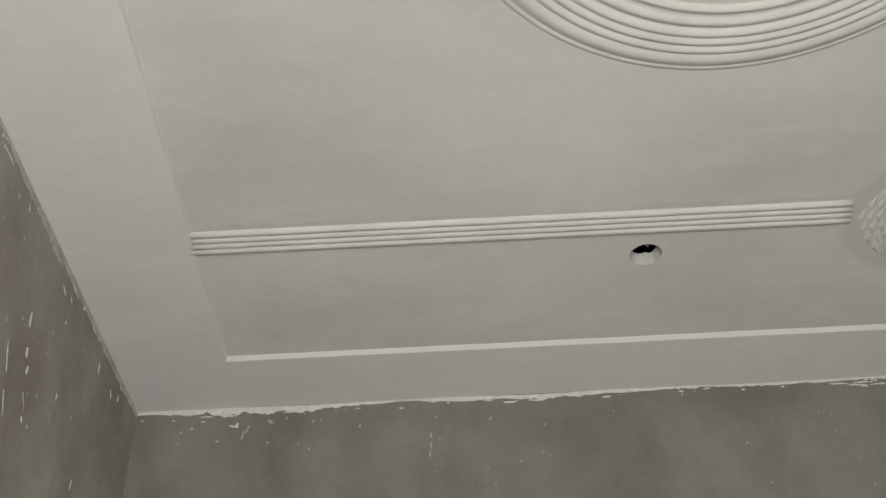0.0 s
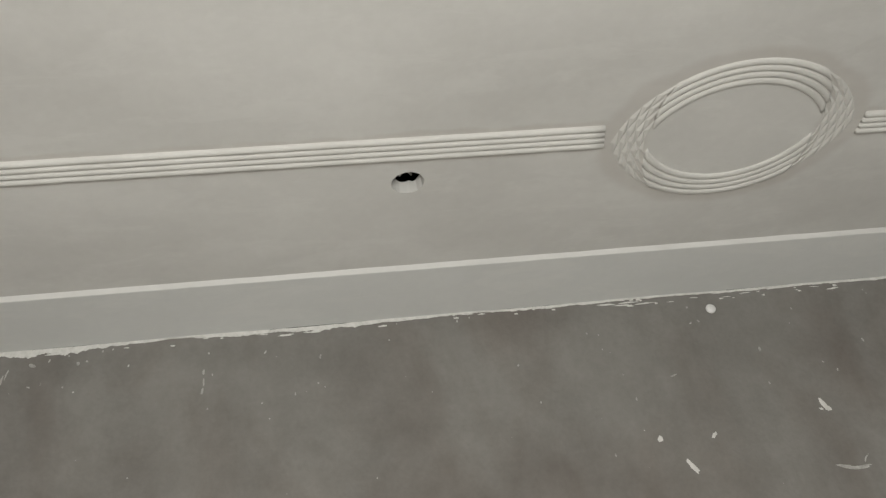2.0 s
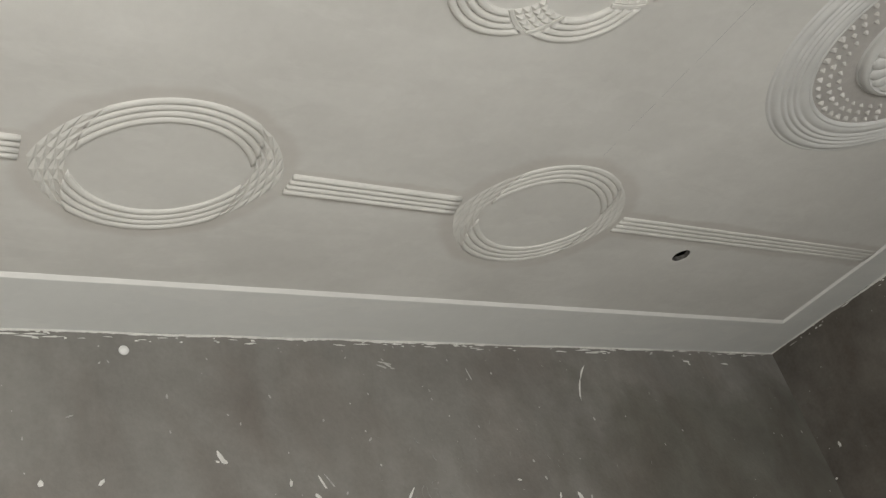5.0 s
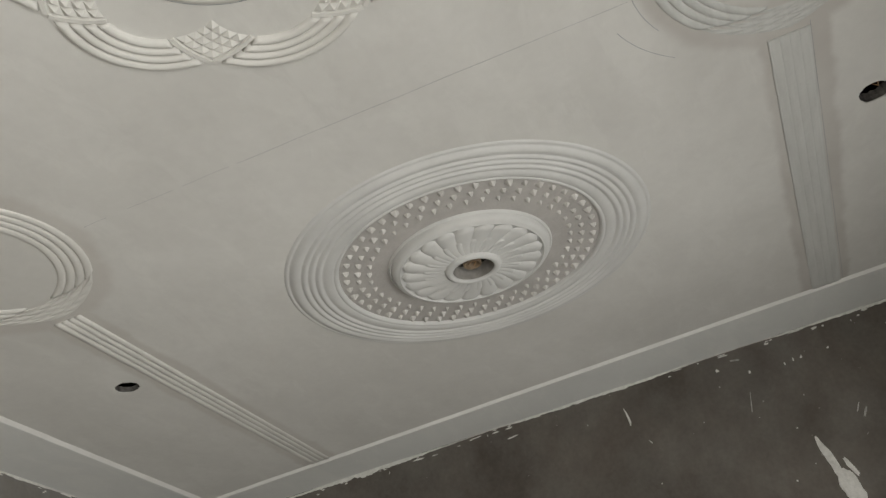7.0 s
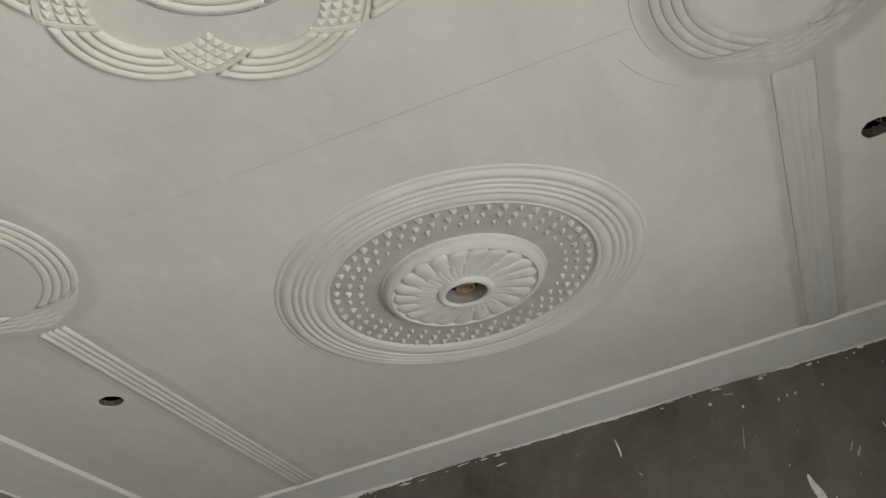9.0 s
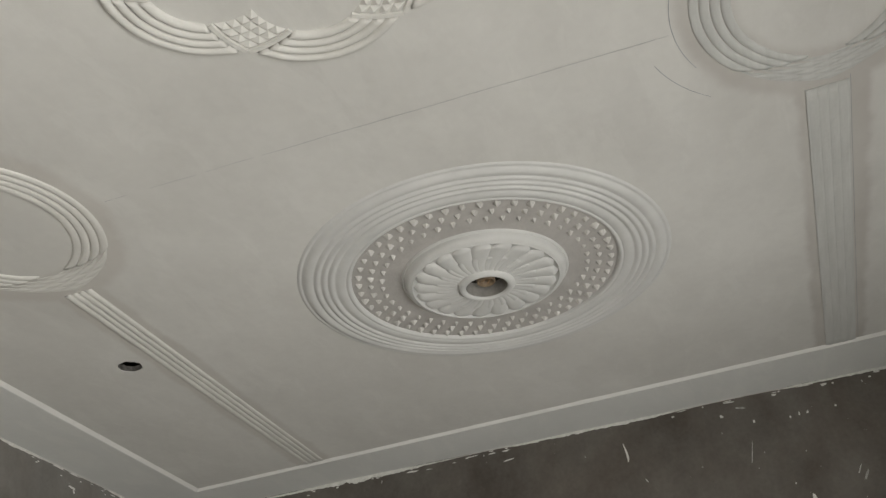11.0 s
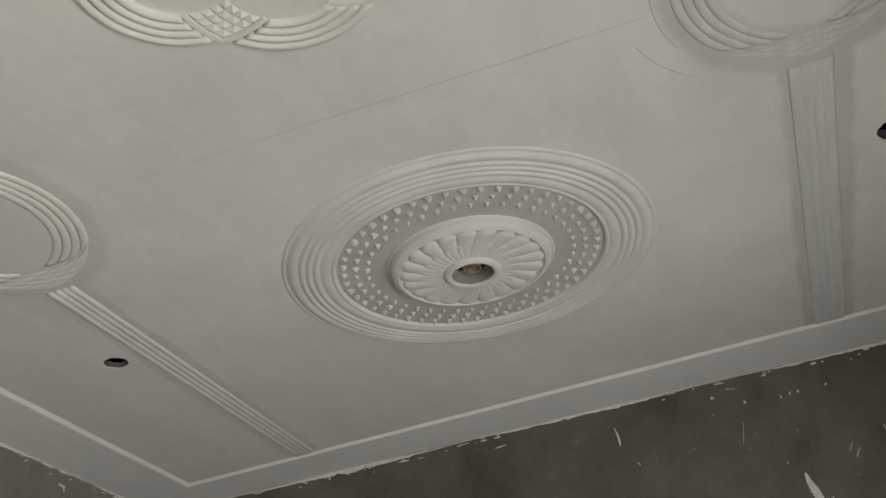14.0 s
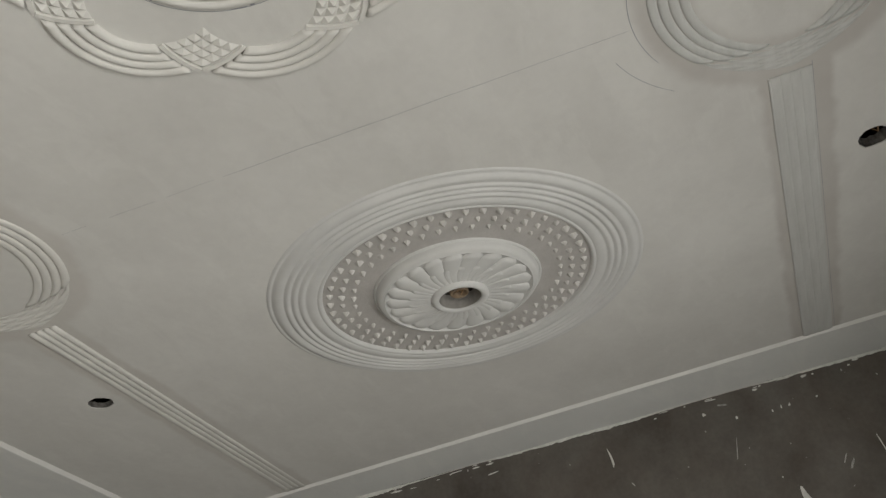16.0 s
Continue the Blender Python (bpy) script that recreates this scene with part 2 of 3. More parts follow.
def box(bm, x0, x1, y0, y1, z0, z1):
    v = [bm.verts.new(p) for p in ((x0, y0, z0), (x1, y0, z0), (x1, y1, z0), (x0, y1, z0),
                                   (x0, y0, z1), (x1, y0, z1), (x1, y1, z1), (x0, y1, z1))]
    for f in ((0, 3, 2, 1), (4, 5, 6, 7), (0, 1, 5, 4), (1, 2, 6, 5), (2, 3, 7, 6), (3, 0, 4, 7)):
        bm.faces.new([v[i] for i in f])


def strip(bm, rings, closed=False):
    """Skin between rows of points; closed joins the last row to the first."""
    rows = [[bm.verts.new(p) for p in r] for r in rings]
    pairs = list(zip(rows, rows[1:])) + ([(rows[-1], rows[0])] if closed else [])
    for a, b in pairs:
        for i in range(len(a) - 1):
            bm.faces.new((a[i], a[i + 1], b[i + 1], b[i]))
    return rows


def rib_profile(w, h, n=8):
    """Half-round section: (across, down) from -w/2 to w/2."""
    return [(-w / 2 * math.cos(math.pi * i / n), -h * math.sin(math.pi * i / n) ** 0.8) for i in range(n + 1)]


def straight_rib(x0, x1, y, w, h, z=0.0, wob=0.0, seed=0, fade=0.0):
    bm = bmesh.new()
    n = max(2, int((x1 - x0) / 0.05))
    rings = []
    for i in range(n + 1):
        x = x0 + (x1 - x0) * i / n
        k = 1 + wob * noise.noise((x * 9, seed * 3.1, 0))
        end = 1.0 - fade * (i / n) ** 1.3
        rings.append([(x, y + a, z + d * k * end) for a, d in rib_profile(w, h)])
    rows = strip(bm, rings)
    bm.faces.new(rows[0])
    bm.faces.new(rows[-1])
    return bm


def arc_rib(c, r, a0, a1, w, h, wob=0.0, seed=0, n=48, taper=0.0):
    bm = bmesh.new()
    n = max(3, int(n * abs(a1 - a0) / 3.0))
    rings = []
    for i in range(n + 1):
        t = i / n
        a = a0 + (a1 - a0) * t
        k = 1 + wob * noise.noise((a * 4, seed * 3.1, r * 30))
        k *= 1 - taper * (1 - min(1.0, min(t, 1 - t) * (n / 5)))
        rings.append([(c[0] + (r + s) * math.cos(a), c[1] + (r + s) * math.sin(a), d * k) for s, d in rib_profile(w, h)])
    rows = strip(bm, rings)
    bm.faces.new(rows[0])
    bm.faces.new(rows[-1])
    return bm


def cut_rib(c, r, ends, w, h, wob=0.0, seed=0, n=40):
    """A half-round rib along an arc whose ends are cut slantwise: ends(radius) gives the two end angles at that radius."""
    bm = bmesh.new()
    prof = rib_profile(w, h)
    spans = [ends(r + s) for s, _ in prof]
    rings = []
    for i in range(n + 1):
        t = i / n
        row = []
        for (s, d), (a0, a1) in zip(prof, spans):
            a = a0 + (a1 - a0) * t
            k = 1 + wob * noise.noise((a * 4, seed * 3.1, r * 30))
            row.append((c[0] + (r + s) * math.cos(a), c[1] + (r + s) * math.sin(a), d * k))
        rings.append(row)
    rows = strip(bm, rings)
    bm.faces.new(rows[0])
    bm.faces.new(rows[-1])
    return bm


def flat_arc(c, r, a0, a1, w, h, n=10):
    """A flat-faced raised strip along an arc."""
    bm = bmesh.new()
    rings = []
    for i in range(n + 1):
        a = a0 + (a1 - a0) * i / n
        rings.append([(c[0] + (r + s) * math.cos(a), c[1] + (r + s) * math.sin(a), d) for s, d in ((-w / 2, 0), (-w * 0.38, -h), (w * 0.38, -h), (w / 2, 0))])
    rows = strip(bm, rings)
    bm.faces.new(rows[0])
    bm.faces.new(rows[-1])
    return bm


def meet(c0, r0, c1, r1, side):
    """The crossing of two circles that lies to the given side of the line c0 -> c1."""
    c0, c1 = Vector(c0), Vector(c1)
    d = (c1 - c0).length
    a = (r0 * r0 - r1 * r1 + d * d) / (2 * d)
    h = math.sqrt(max(0.0, r0 * r0 - a * a))
    u = (c1 - c0) / d
    return c0 + u * a + Vector((-u.y, u.x)) * h * side


def angle_of(p, c):
    return math.atan2(p[1] - c[1], p[0] - c[0])


def stud(corners, h, soft=0.25):
    """A low pyramid on four corners, its tip slightly blunt."""
    bm = bmesh.new()
    mid = sum((Vector(c) for c in corners), Vector((0, 0))) / 4
    base = [bm.verts.new((*(mid + (Vector(c) - mid) * 0.97), 0.0)) for c in corners]
    top = [bm.verts.new((*(mid + (Vector(c) - mid) * soft), -h)) for c in corners]
    for i in range(4):
        j = (i + 1) % 4
        bm.faces.new((base[i], base[j], top[j], top[i]))
    bm.faces.new(top)
    return bm


def lathe(profile, n=96):
    """Turn (radius, down) pairs about the vertical."""
    bm = bmesh.new()
    rings = []
    for i in range(n):
        a = 2 * math.pi * i / n
        rings.append([(r * math.cos(a), r * math.sin(a), -d) for r, d in profile])
    strip(bm, rings, closed=True)
    return bm


def tube(name, points, radius, mat, parent=None, label=""):
    bm = bmesh.new()
    rings = []
    for i, p in enumerate(points):
        p = Vector(p)
        q = Vector(points[min(i + 1, len(points) - 1)]) - Vector(points[max(i - 1, 0)])
        side = q.cross(Vector((0.3, 0.2, 1))).normalized()
        up = side.cross(q).normalized()
        rings.append([p + (side * math.cos(a) + up * math.sin(a)) * radius for a in [k * math.pi / 3 for k in range(7)]])
    strip(bm, rings)
    return finish(name, bm, mat, parent, label, True)


# ---- the room's shell ----
# the floor is out of view; its pale colour throws light onto the ceiling
bm = bmesh.new()
box(bm, -0.2, XR + 0.2, YF - 0.2, 0.2, FLOOR - 0.12, FLOOR)
tagged(finish("floor", bm, FLOORM), "unseen floor, made pale to bounce light up to the ceiling", "floor", kind="structure")


def wall(name, box_list, label, mat=WALL):
    bm = bmesh.new()
    for b in box_list:
        box(bm, *b)
    return tagged(finish(name, bm, mat), label, "wall", kind="structure")


TOP = 3.45
wall("wall_back", [(-0.2, XR + 0.2, 0, 0.2, FLOOR, TOP)], "rough grey cement-rendered wall with white plaster splashes")
bm = bmesh.new()
box(bm, -0.2, 0, YF, 0, FLOOR, TOP)
for v in bm.verts:
    if v.co.x > -0.1:
        v.co.x = -SKEW * v.co.y
tagged(finish("wall_left", bm, LIT_WALL), "grey cement-rendered wall spattered with white plaster", "wall", kind="structure")
wall("wall_right", [(XR, XR + 0.2, YF, 0, FLOOR, TOP)], "dark brown-grey cement-rendered wall with plaster streaks", DARK_WALL)
(A0, A1), (B0, B1) = ASSUMED_WINDOWS
wall("wall_front", [(-0.2, A0, YF - 0.2, YF, FLOOR, TOP), (A1, B0, YF - 0.2, YF, FLOOR, TOP), (B1, XR + 0.2, YF - 0.2, YF, FLOOR, TOP),
                    (A0, A1, YF - 0.2, YF, FLOOR, WZ0), (A0, A1, YF - 0.2, YF, WZ1, TOP), (B0, B1, YF - 0.2, YF, FLOOR, WZ0), (B0, B1, YF - 0.2, YF, WZ1, TOP)],
     "unseen grey cement-rendered wall with two assumed window openings")
# unseen frames for the assumed openings
for k, (w0, w1) in enumerate(ASSUMED_WINDOWS):
    win = thing("window_%d" % (k + 1), "plain assumed window frame in the unseen front wall", "window", kind="structure")
    for nm, b in (("jamb", (w0, w0 + 0.05, YF - 0.15, YF - 0.08, WZ0, WZ1)), ("jamb", (w1 - 0.05, w1, YF - 0.15, YF - 0.08, WZ0, WZ1)),
                  ("sill", (w0 + 0.05, w1 - 0.05, YF - 0.15, YF - 0.08, WZ0, WZ0 + 0.05)),
                  ("head", (w0 + 0.05, w1 - 0.05, YF - 0.15, YF - 0.08, WZ1 - 0.05, WZ1))):
        bm = bmesh.new()
        box(bm, *b)
        part(nm, bm, FRAME, win)
# unseen ground plane, added for light bounced in from outside
bm = bmesh.new()
box(bm, -60, 60, -120, 60, -0.4, -0.13)
tagged(finish("ground", bm, GROUND), "unseen ground outside, added to bounce daylight", "ground", kind="structure")

# ---- ceiling: recessed field with holes, lower border, slab above ----
HOLES = [(1.634, -0.714, 0.047), (4.842, -0.720, 0.041), (4.740, -3.257, 0.047)]
BOARD = (0.042, 0.009, 0.010, 0.02)   # board thickness seen at each hole
MED_L, MED_R, ROSE = (1.714, -2.062), (4.811, -1.997), (3.263, -2.015)
bm = bmesh.new()
edges = []


def hole_outline(k, r):
    """A hand-cut round hole, rougher for some than for others."""
    rough = (0.05, 0.12, 0.16, 0.04)[k]
    return [(r * (1 + rough * noise.noise((3 * math.cos(i * math.pi / 14), 3 * math.sin(i * math.pi / 14), k * 4.0))) * math.cos(i * math.pi / 14),
             r * (1 + rough * noise.noise((3 * math.cos(i * math.pi / 14), 3 * math.sin(i * math.pi / 14), k * 4.0))) * math.sin(i * math.pi / 14)) for i in range(28)]



def loop(points):
    vs = [bm.verts.new((x, y, H)) for x, y in points]
    es = [bm.edges.new((vs[i], vs[(i + 1) % len(vs)])) for i in range(len(vs))]
    edges.extend(es)
    return es


loop([(x + 0.01 * a, y + 0.01 * b) for (x, y), (a, b) in zip(FIELD, ((-1, -1), (1, -1), (1, 1), (-1, 1)))])
rims = []
for k, (cx, cy, r) in enumerate(HOLES + [(MED_R[0], MED_R[1], 0.07)]):
    rims.append(loop([(cx + x, cy + y) for x, y in hole_outline(k, r)]))
bmesh.ops.triangle_fill(bm, edges=edges, use_beauty=True)
for es, thick in zip(rims, BOARD):
    got = bmesh.ops.extrude_edge_only(bm, edges=es)
    for v in [g for g in got["geom"] if isinstance(g, bmesh.types.BMVert)]:
        v.co.z += thick * (1 + 0.25 * noise.noise(v.co * 60))
tagged(finish("ceiling", bm, CEIL), "off-white plaster ceiling field with cut downlight holes", "ceiling", kind="structure")

SIDES = 110


def around(corners, off=0.0, z=HB, waver=0.0, seed=0):
    """Points round a four-sided outline, moved outwards by off (less on the two steeper short sides) and slightly wavering."""
    signs, row = ((1, 1), (-1, 1), (-1, -1), (1, -1)), []
    for k in range(4):
        for i in range(SIDES):
            u = i / SIDES
            ends = []
            for (x, y), (a, b) in ((corners[k], signs[k]), (corners[(k + 1) % 4], signs[(k + 1) % 4])):
                ends.append(Vector((x - a * off * (0.35 if x < 1 else 0.6), y - b * off)))
            p = ends[0].lerp(ends[1], u)
            side = Vector((ends[1].y - ends[0].y, ends[0].x - ends[1].x)).normalized()
            p += side * waver * (noise.noise((p.x * 7, p.y * 7, seed)) + 0.6 * noise.noise((p.x * 26, p.y * 26, seed))) * min(1.0, 8 * u, 8 * (1 - u))
            row.append((p.x, p.y, z))
    return row + row[:1]


bm = bmesh.new()
outer = [(-0.01, YF - 0.01), (XR + 0.01, YF - 0.01), (XR + 0.01, 0.01), (-0.01, 0.01)]
strip(bm, [[(x, y, HB) for x, y, _ in around(outer)], around(FIELD, 0.002, HB, 0.0012, 1), around(FIELD, -0.001, HB + 0.001, 0.0012, 1),
           around(FIELD, -0.013, H - 0.001, 0.0018, 2), around(FIELD, -0.015, H + 0.002, 0.0018, 2)])
bmesh.ops.remove_doubles(bm, verts=bm.verts, dist=1e-6)
border_ob = tagged(finish("ceiling_border", bm, BORDER), "pale grey plaster border stepped below the ceiling field", "ceiling border", kind="structure")
border_ob.data.materials.append(LIT_EDGE)
for p in border_ob.data.polygons:
    if abs(p.normal.z) < 0.9:
        p.material_index = 1

# added slab, coloured near black for the darkness seen through the holes
bm = bmesh.new()
box(bm, -0.2, XR + 0.2, YF - 0.2, 0.2, 3.42, 3.6)
tagged(finish("ceiling_slab", bm, DARK), "added slab above the ceiling, near black to darken the holes", "slab", kind="structure")


# ---- ribbed bands ----
def band(x0, x1, y, mat, label, h=0.012, w=0.0925, slant=0.0, wob=0.08, fade=0.0):
    t = thing("ribbed_band", label, "moulding", "ribbed ceiling bands", (0, 0, H))
    for k in range(4):
        rw = w / 4
        yy = y + w / 2 - rw * (k + 0.5)
        part("rib", straight_rib(x0, x1 + slant * (k - 1.5) / 3, yy, rw * 0.93, h, 0, wob, k, fade), mat, t, smooth=True)
    return t


band(0.366, 2.178, -0.864, RIB, "white plaster band of four parallel ribs", slant=-0.010)
band(2.953, 3.586, -0.857, RIB, "short white plaster band of four parallel ribs", slant=-0.012)
band(4.338, 6.022, -0.867, RIB, "white plaster band of four ribs fading under filler", h=0.007, fade=0.6, wob=0.15)
smeared = band(4.325, 5.974, -3.042, SMEARED, "ribbed band smeared over with grey plaster", h=0.0009, w=0.1, wob=0.7)
bm = bmesh.new()
box(bm, 4.322, 5.978, -3.097, -2.987, -0.0035, 0.001)
bmesh.ops.bevel(bm, geom=[e for e in bm.edges if all(v.co.z < 0 for v in e.verts)], offset=0.0012, segments=2, affect="EDGES")
part("backing_strip", bm, SMEARED, smeared)
for rib in smeared.children:
    if rib.name.startswith("rib"):
        rib.location.z = -0.0034
pivot = Matrix.Translation((4.325, -3.042, 0))
smeared.matrix_basis = pivot @ Matrix.Rotation(radians(-0.8), 4, "Z") @ pivot.inverted() @ Matrix.Translation((0, 0, H))


# ---- interlaced rings ----
def interlaced_ring(cx, cy, mat, label, R=0.372, w=0.096, d=0.085, h=0.008, wob=0.1, facet=0.55, turn=-3.0):
    t = thing("interlaced_ring", label, "moulding", "interlaced ceiling rings", (cx, cy, H))
    t.rotation_euler.z = radians(turn)
    low, high = (0.0, -d), (0.0, d)
    rw = w / 4
    for c, o, sgn in ((low, high, 1), (high, low, -1)):
        for k in range(4):
            r = R - rw * (k + 0.5)

            def ends(radius):
                a = angle_of(meet(c, radius, o, R - w - 0.026, -sgn), c)
                if sgn > 0:
                    return (math.pi - a, a) if abs(a) > math.pi / 2 else (a, math.pi - a)
                return (-math.pi - a, a) if abs(a) > math.pi / 2 else (a, -math.pi - a)

            part("rib", cut_rib(c, r, ends, rw * 0.93, h, wob, k), mat, t, smooth=True)
    for side in (1, -1):
        for i in range(4):
            for j in range(4):
                ra, rb = R - rw * i, R - rw * j
                q = [meet(low, x, high, y, side) for x, y in ((ra, rb), (ra - rw, rb), (ra - rw, rb - rw), (ra, rb - rw))]
                part("stud", stud(q, h * facet, 0.3), mat, t)
        for c, o, flip in ((low, high, side), (high, low, -side)):      # the long tips that run out along each rib
            for i in range(4):
                ra, reach = R - rw * i, R - w
                q = [meet(c, x, o, y, flip) for x, y in ((ra - rw * 0.04, reach), (ra - rw * 0.96, reach), (ra - rw * 0.50, reach - 0.016), (ra - rw * 0.10, reach - 0.030))]
                part("stud", stud(q, h * facet * 0.8, 0.25), mat, t)
    return t


interlaced_ring(2.565, -0.853, RIB, "white plaster ring of ribs crossing in quilted facets")
interlaced_ring(3.962, -0.857, RIB, "white plaster ring of ribs partly smoothed with filler", h=0.006, wob=0.25, facet=0.4)
interlaced_ring(3.940, -3.030, SMEARED, "plaster ring smeared over with grey filler", h=0.005, wob=0.4, facet=0.4)


# ---- central rosette of seven crossing lobes ----
def rosette(cx, cy, RC=0.2366, R=0.218, w=0.0926, h=0.012, turn=0.0):
    t = thing("ceiling_rosette", "white plaster rosette of seven ribbed lobes with diamond studs", "rosette", at=(cx, cy, H))
    rw = w / 4
    step = 2 * math.pi / 7
    for s in range(7):
        a = turn + step * s
        c, nx = (RC * math.cos(a), RC * math.sin(a)), (RC * math.cos(a + step), RC * math.sin(a + step))
        for k in range(4):
            r = R - rw * (k + 0.5)

            def ends(radius):
                half = angle_of(meet(c, radius, nx, R + 0.017, -1), c) - a
                half = abs((half + math.pi) % (2 * math.pi) - math.pi)
                return a - half, a + half

            part("rib", cut_rib(c, r, ends, rw * 0.97, h, 0.06, k, 28), RIB, t, smooth=True)
        pv = (RC * math.cos(a - step), RC * math.sin(a - step))
        for o, sd in ((nx, -1), (pv, 1)):
            a0, a1 = angle_of(meet(c, R + 0.004, o, R + 0.006, sd), o), angle_of(meet(c, R - w, o, R + 0.006, sd), o)
            a1 = a0 + (a1 - a0 + math.pi) % (2 * math.pi) - math.pi
            part("edge_bar", flat_arc(o, R + 0.008, a0, a1, 0.013, 0.005), RIB, t)
        for i in range(4):
            for j in range(4):
                ra, rb = R - rw * i, R - rw * j
                q = [meet(c, x, nx, y, -1) for x, y in ((ra, rb), (ra - rw, rb), (ra - rw, rb - rw), (ra, rb - rw))]
                part("stud", stud(q, h * 0.8, 0.10), RIB, t)
    for k, (r, ww) in enumerate(((0.222, 0.023), (0.197, 0.025), (0.170, 0.027), (0.142, 0.027))):
        part("ring_rib", arc_rib((0, 0), r, 0, 2 * math.pi, ww, 0.011, 0.0, k, n=60), RIB, t, smooth=True)
    return t


rosette(*ROSE, turn=radians(4.7))


# ---- round medallions ----
def ripple(r0, r1, d0, d1, n=7, bulge=0.0):
    """A run of section points from r0 to r1 with a round bulge downwards."""
    return [(r0 + (r1 - r0) * i / n, d0 + (d1 - d0) * i / n + bulge * math.sin(math.pi * i / n)) for i in range(n + 1)]


def medallion_rim(t, mat, plain=False):
    prof = ripple(0.594, 0.582, 0.0, 0.004, 3, 0.002) + ripple(0.580, 0.545, 0.003, 0.010, 8, 0.006)
    prof += ripple(0.543, 0.523, 0.009, 0.011, 6, 0.005) + ripple(0.521, 0.501, 0.010, 0.012, 6, 0.005) + ripple(0.499, 0.479, 0.011, 0.013, 6, 0.005)
    if plain:
        prof += [(0.477, 0.008), (0.473, 0.008)] + ripple(0.471, 0.450, 0.011, 0.013, 6, 0.005) + [(0.448, 0.011), (0.438, 0.0115)] + ripple(0.436, 0.421, 0.013, 0.0135, 5, 0.004) + [(0.417, 0.008)]
    else:
        prof += ripple(0.477, 0.443, 0.0115, 0.014, 8, 0.0035) + [(0.4415, 0.0125)] + ripple(0.440, 0.428, 0.0135, 0.012, 5, 0.0025) + [(0.424, 0.004)]
    part("rim", lathe(prof, 128), mat, t, "stepped white plaster rim", smooth=True)


def petal(r0, r1, share, lift0, lift1, swirl, fat):
    """A round-ended gadroon from r0 to r1 about the x axis; share is its half-width as an angle, swirl its lean round the centre."""
    bm = bmesh.new()
    rings = []
    for i in range(15):
        u = i / 14
        r = r0 + (r1 - r0) * u
        end = math.sqrt(max(0.0, 1 - max(0.0, (u - 0.80) / 0.20) ** 2))
        half = share * (0.62 + 0.38 * min(1.0, u * 2)) * max(0.06, end)
        swell = (0.25 + 0.75 * u ** 1.8) * end
        a = swirl * u * u
        rings.append([(r * math.cos(a + s * half), r * math.sin(a + s * half), -(lift0 + (lift1 - lift0) * u) - fat * max(0.0, 1 - s * s) ** 0.6 * swell)
                      for s in (-1, -0.92, -0.7, -0.36, 0, 0.36, 0.7, 0.92, 1)])
    strip(bm, rings)
    return bm


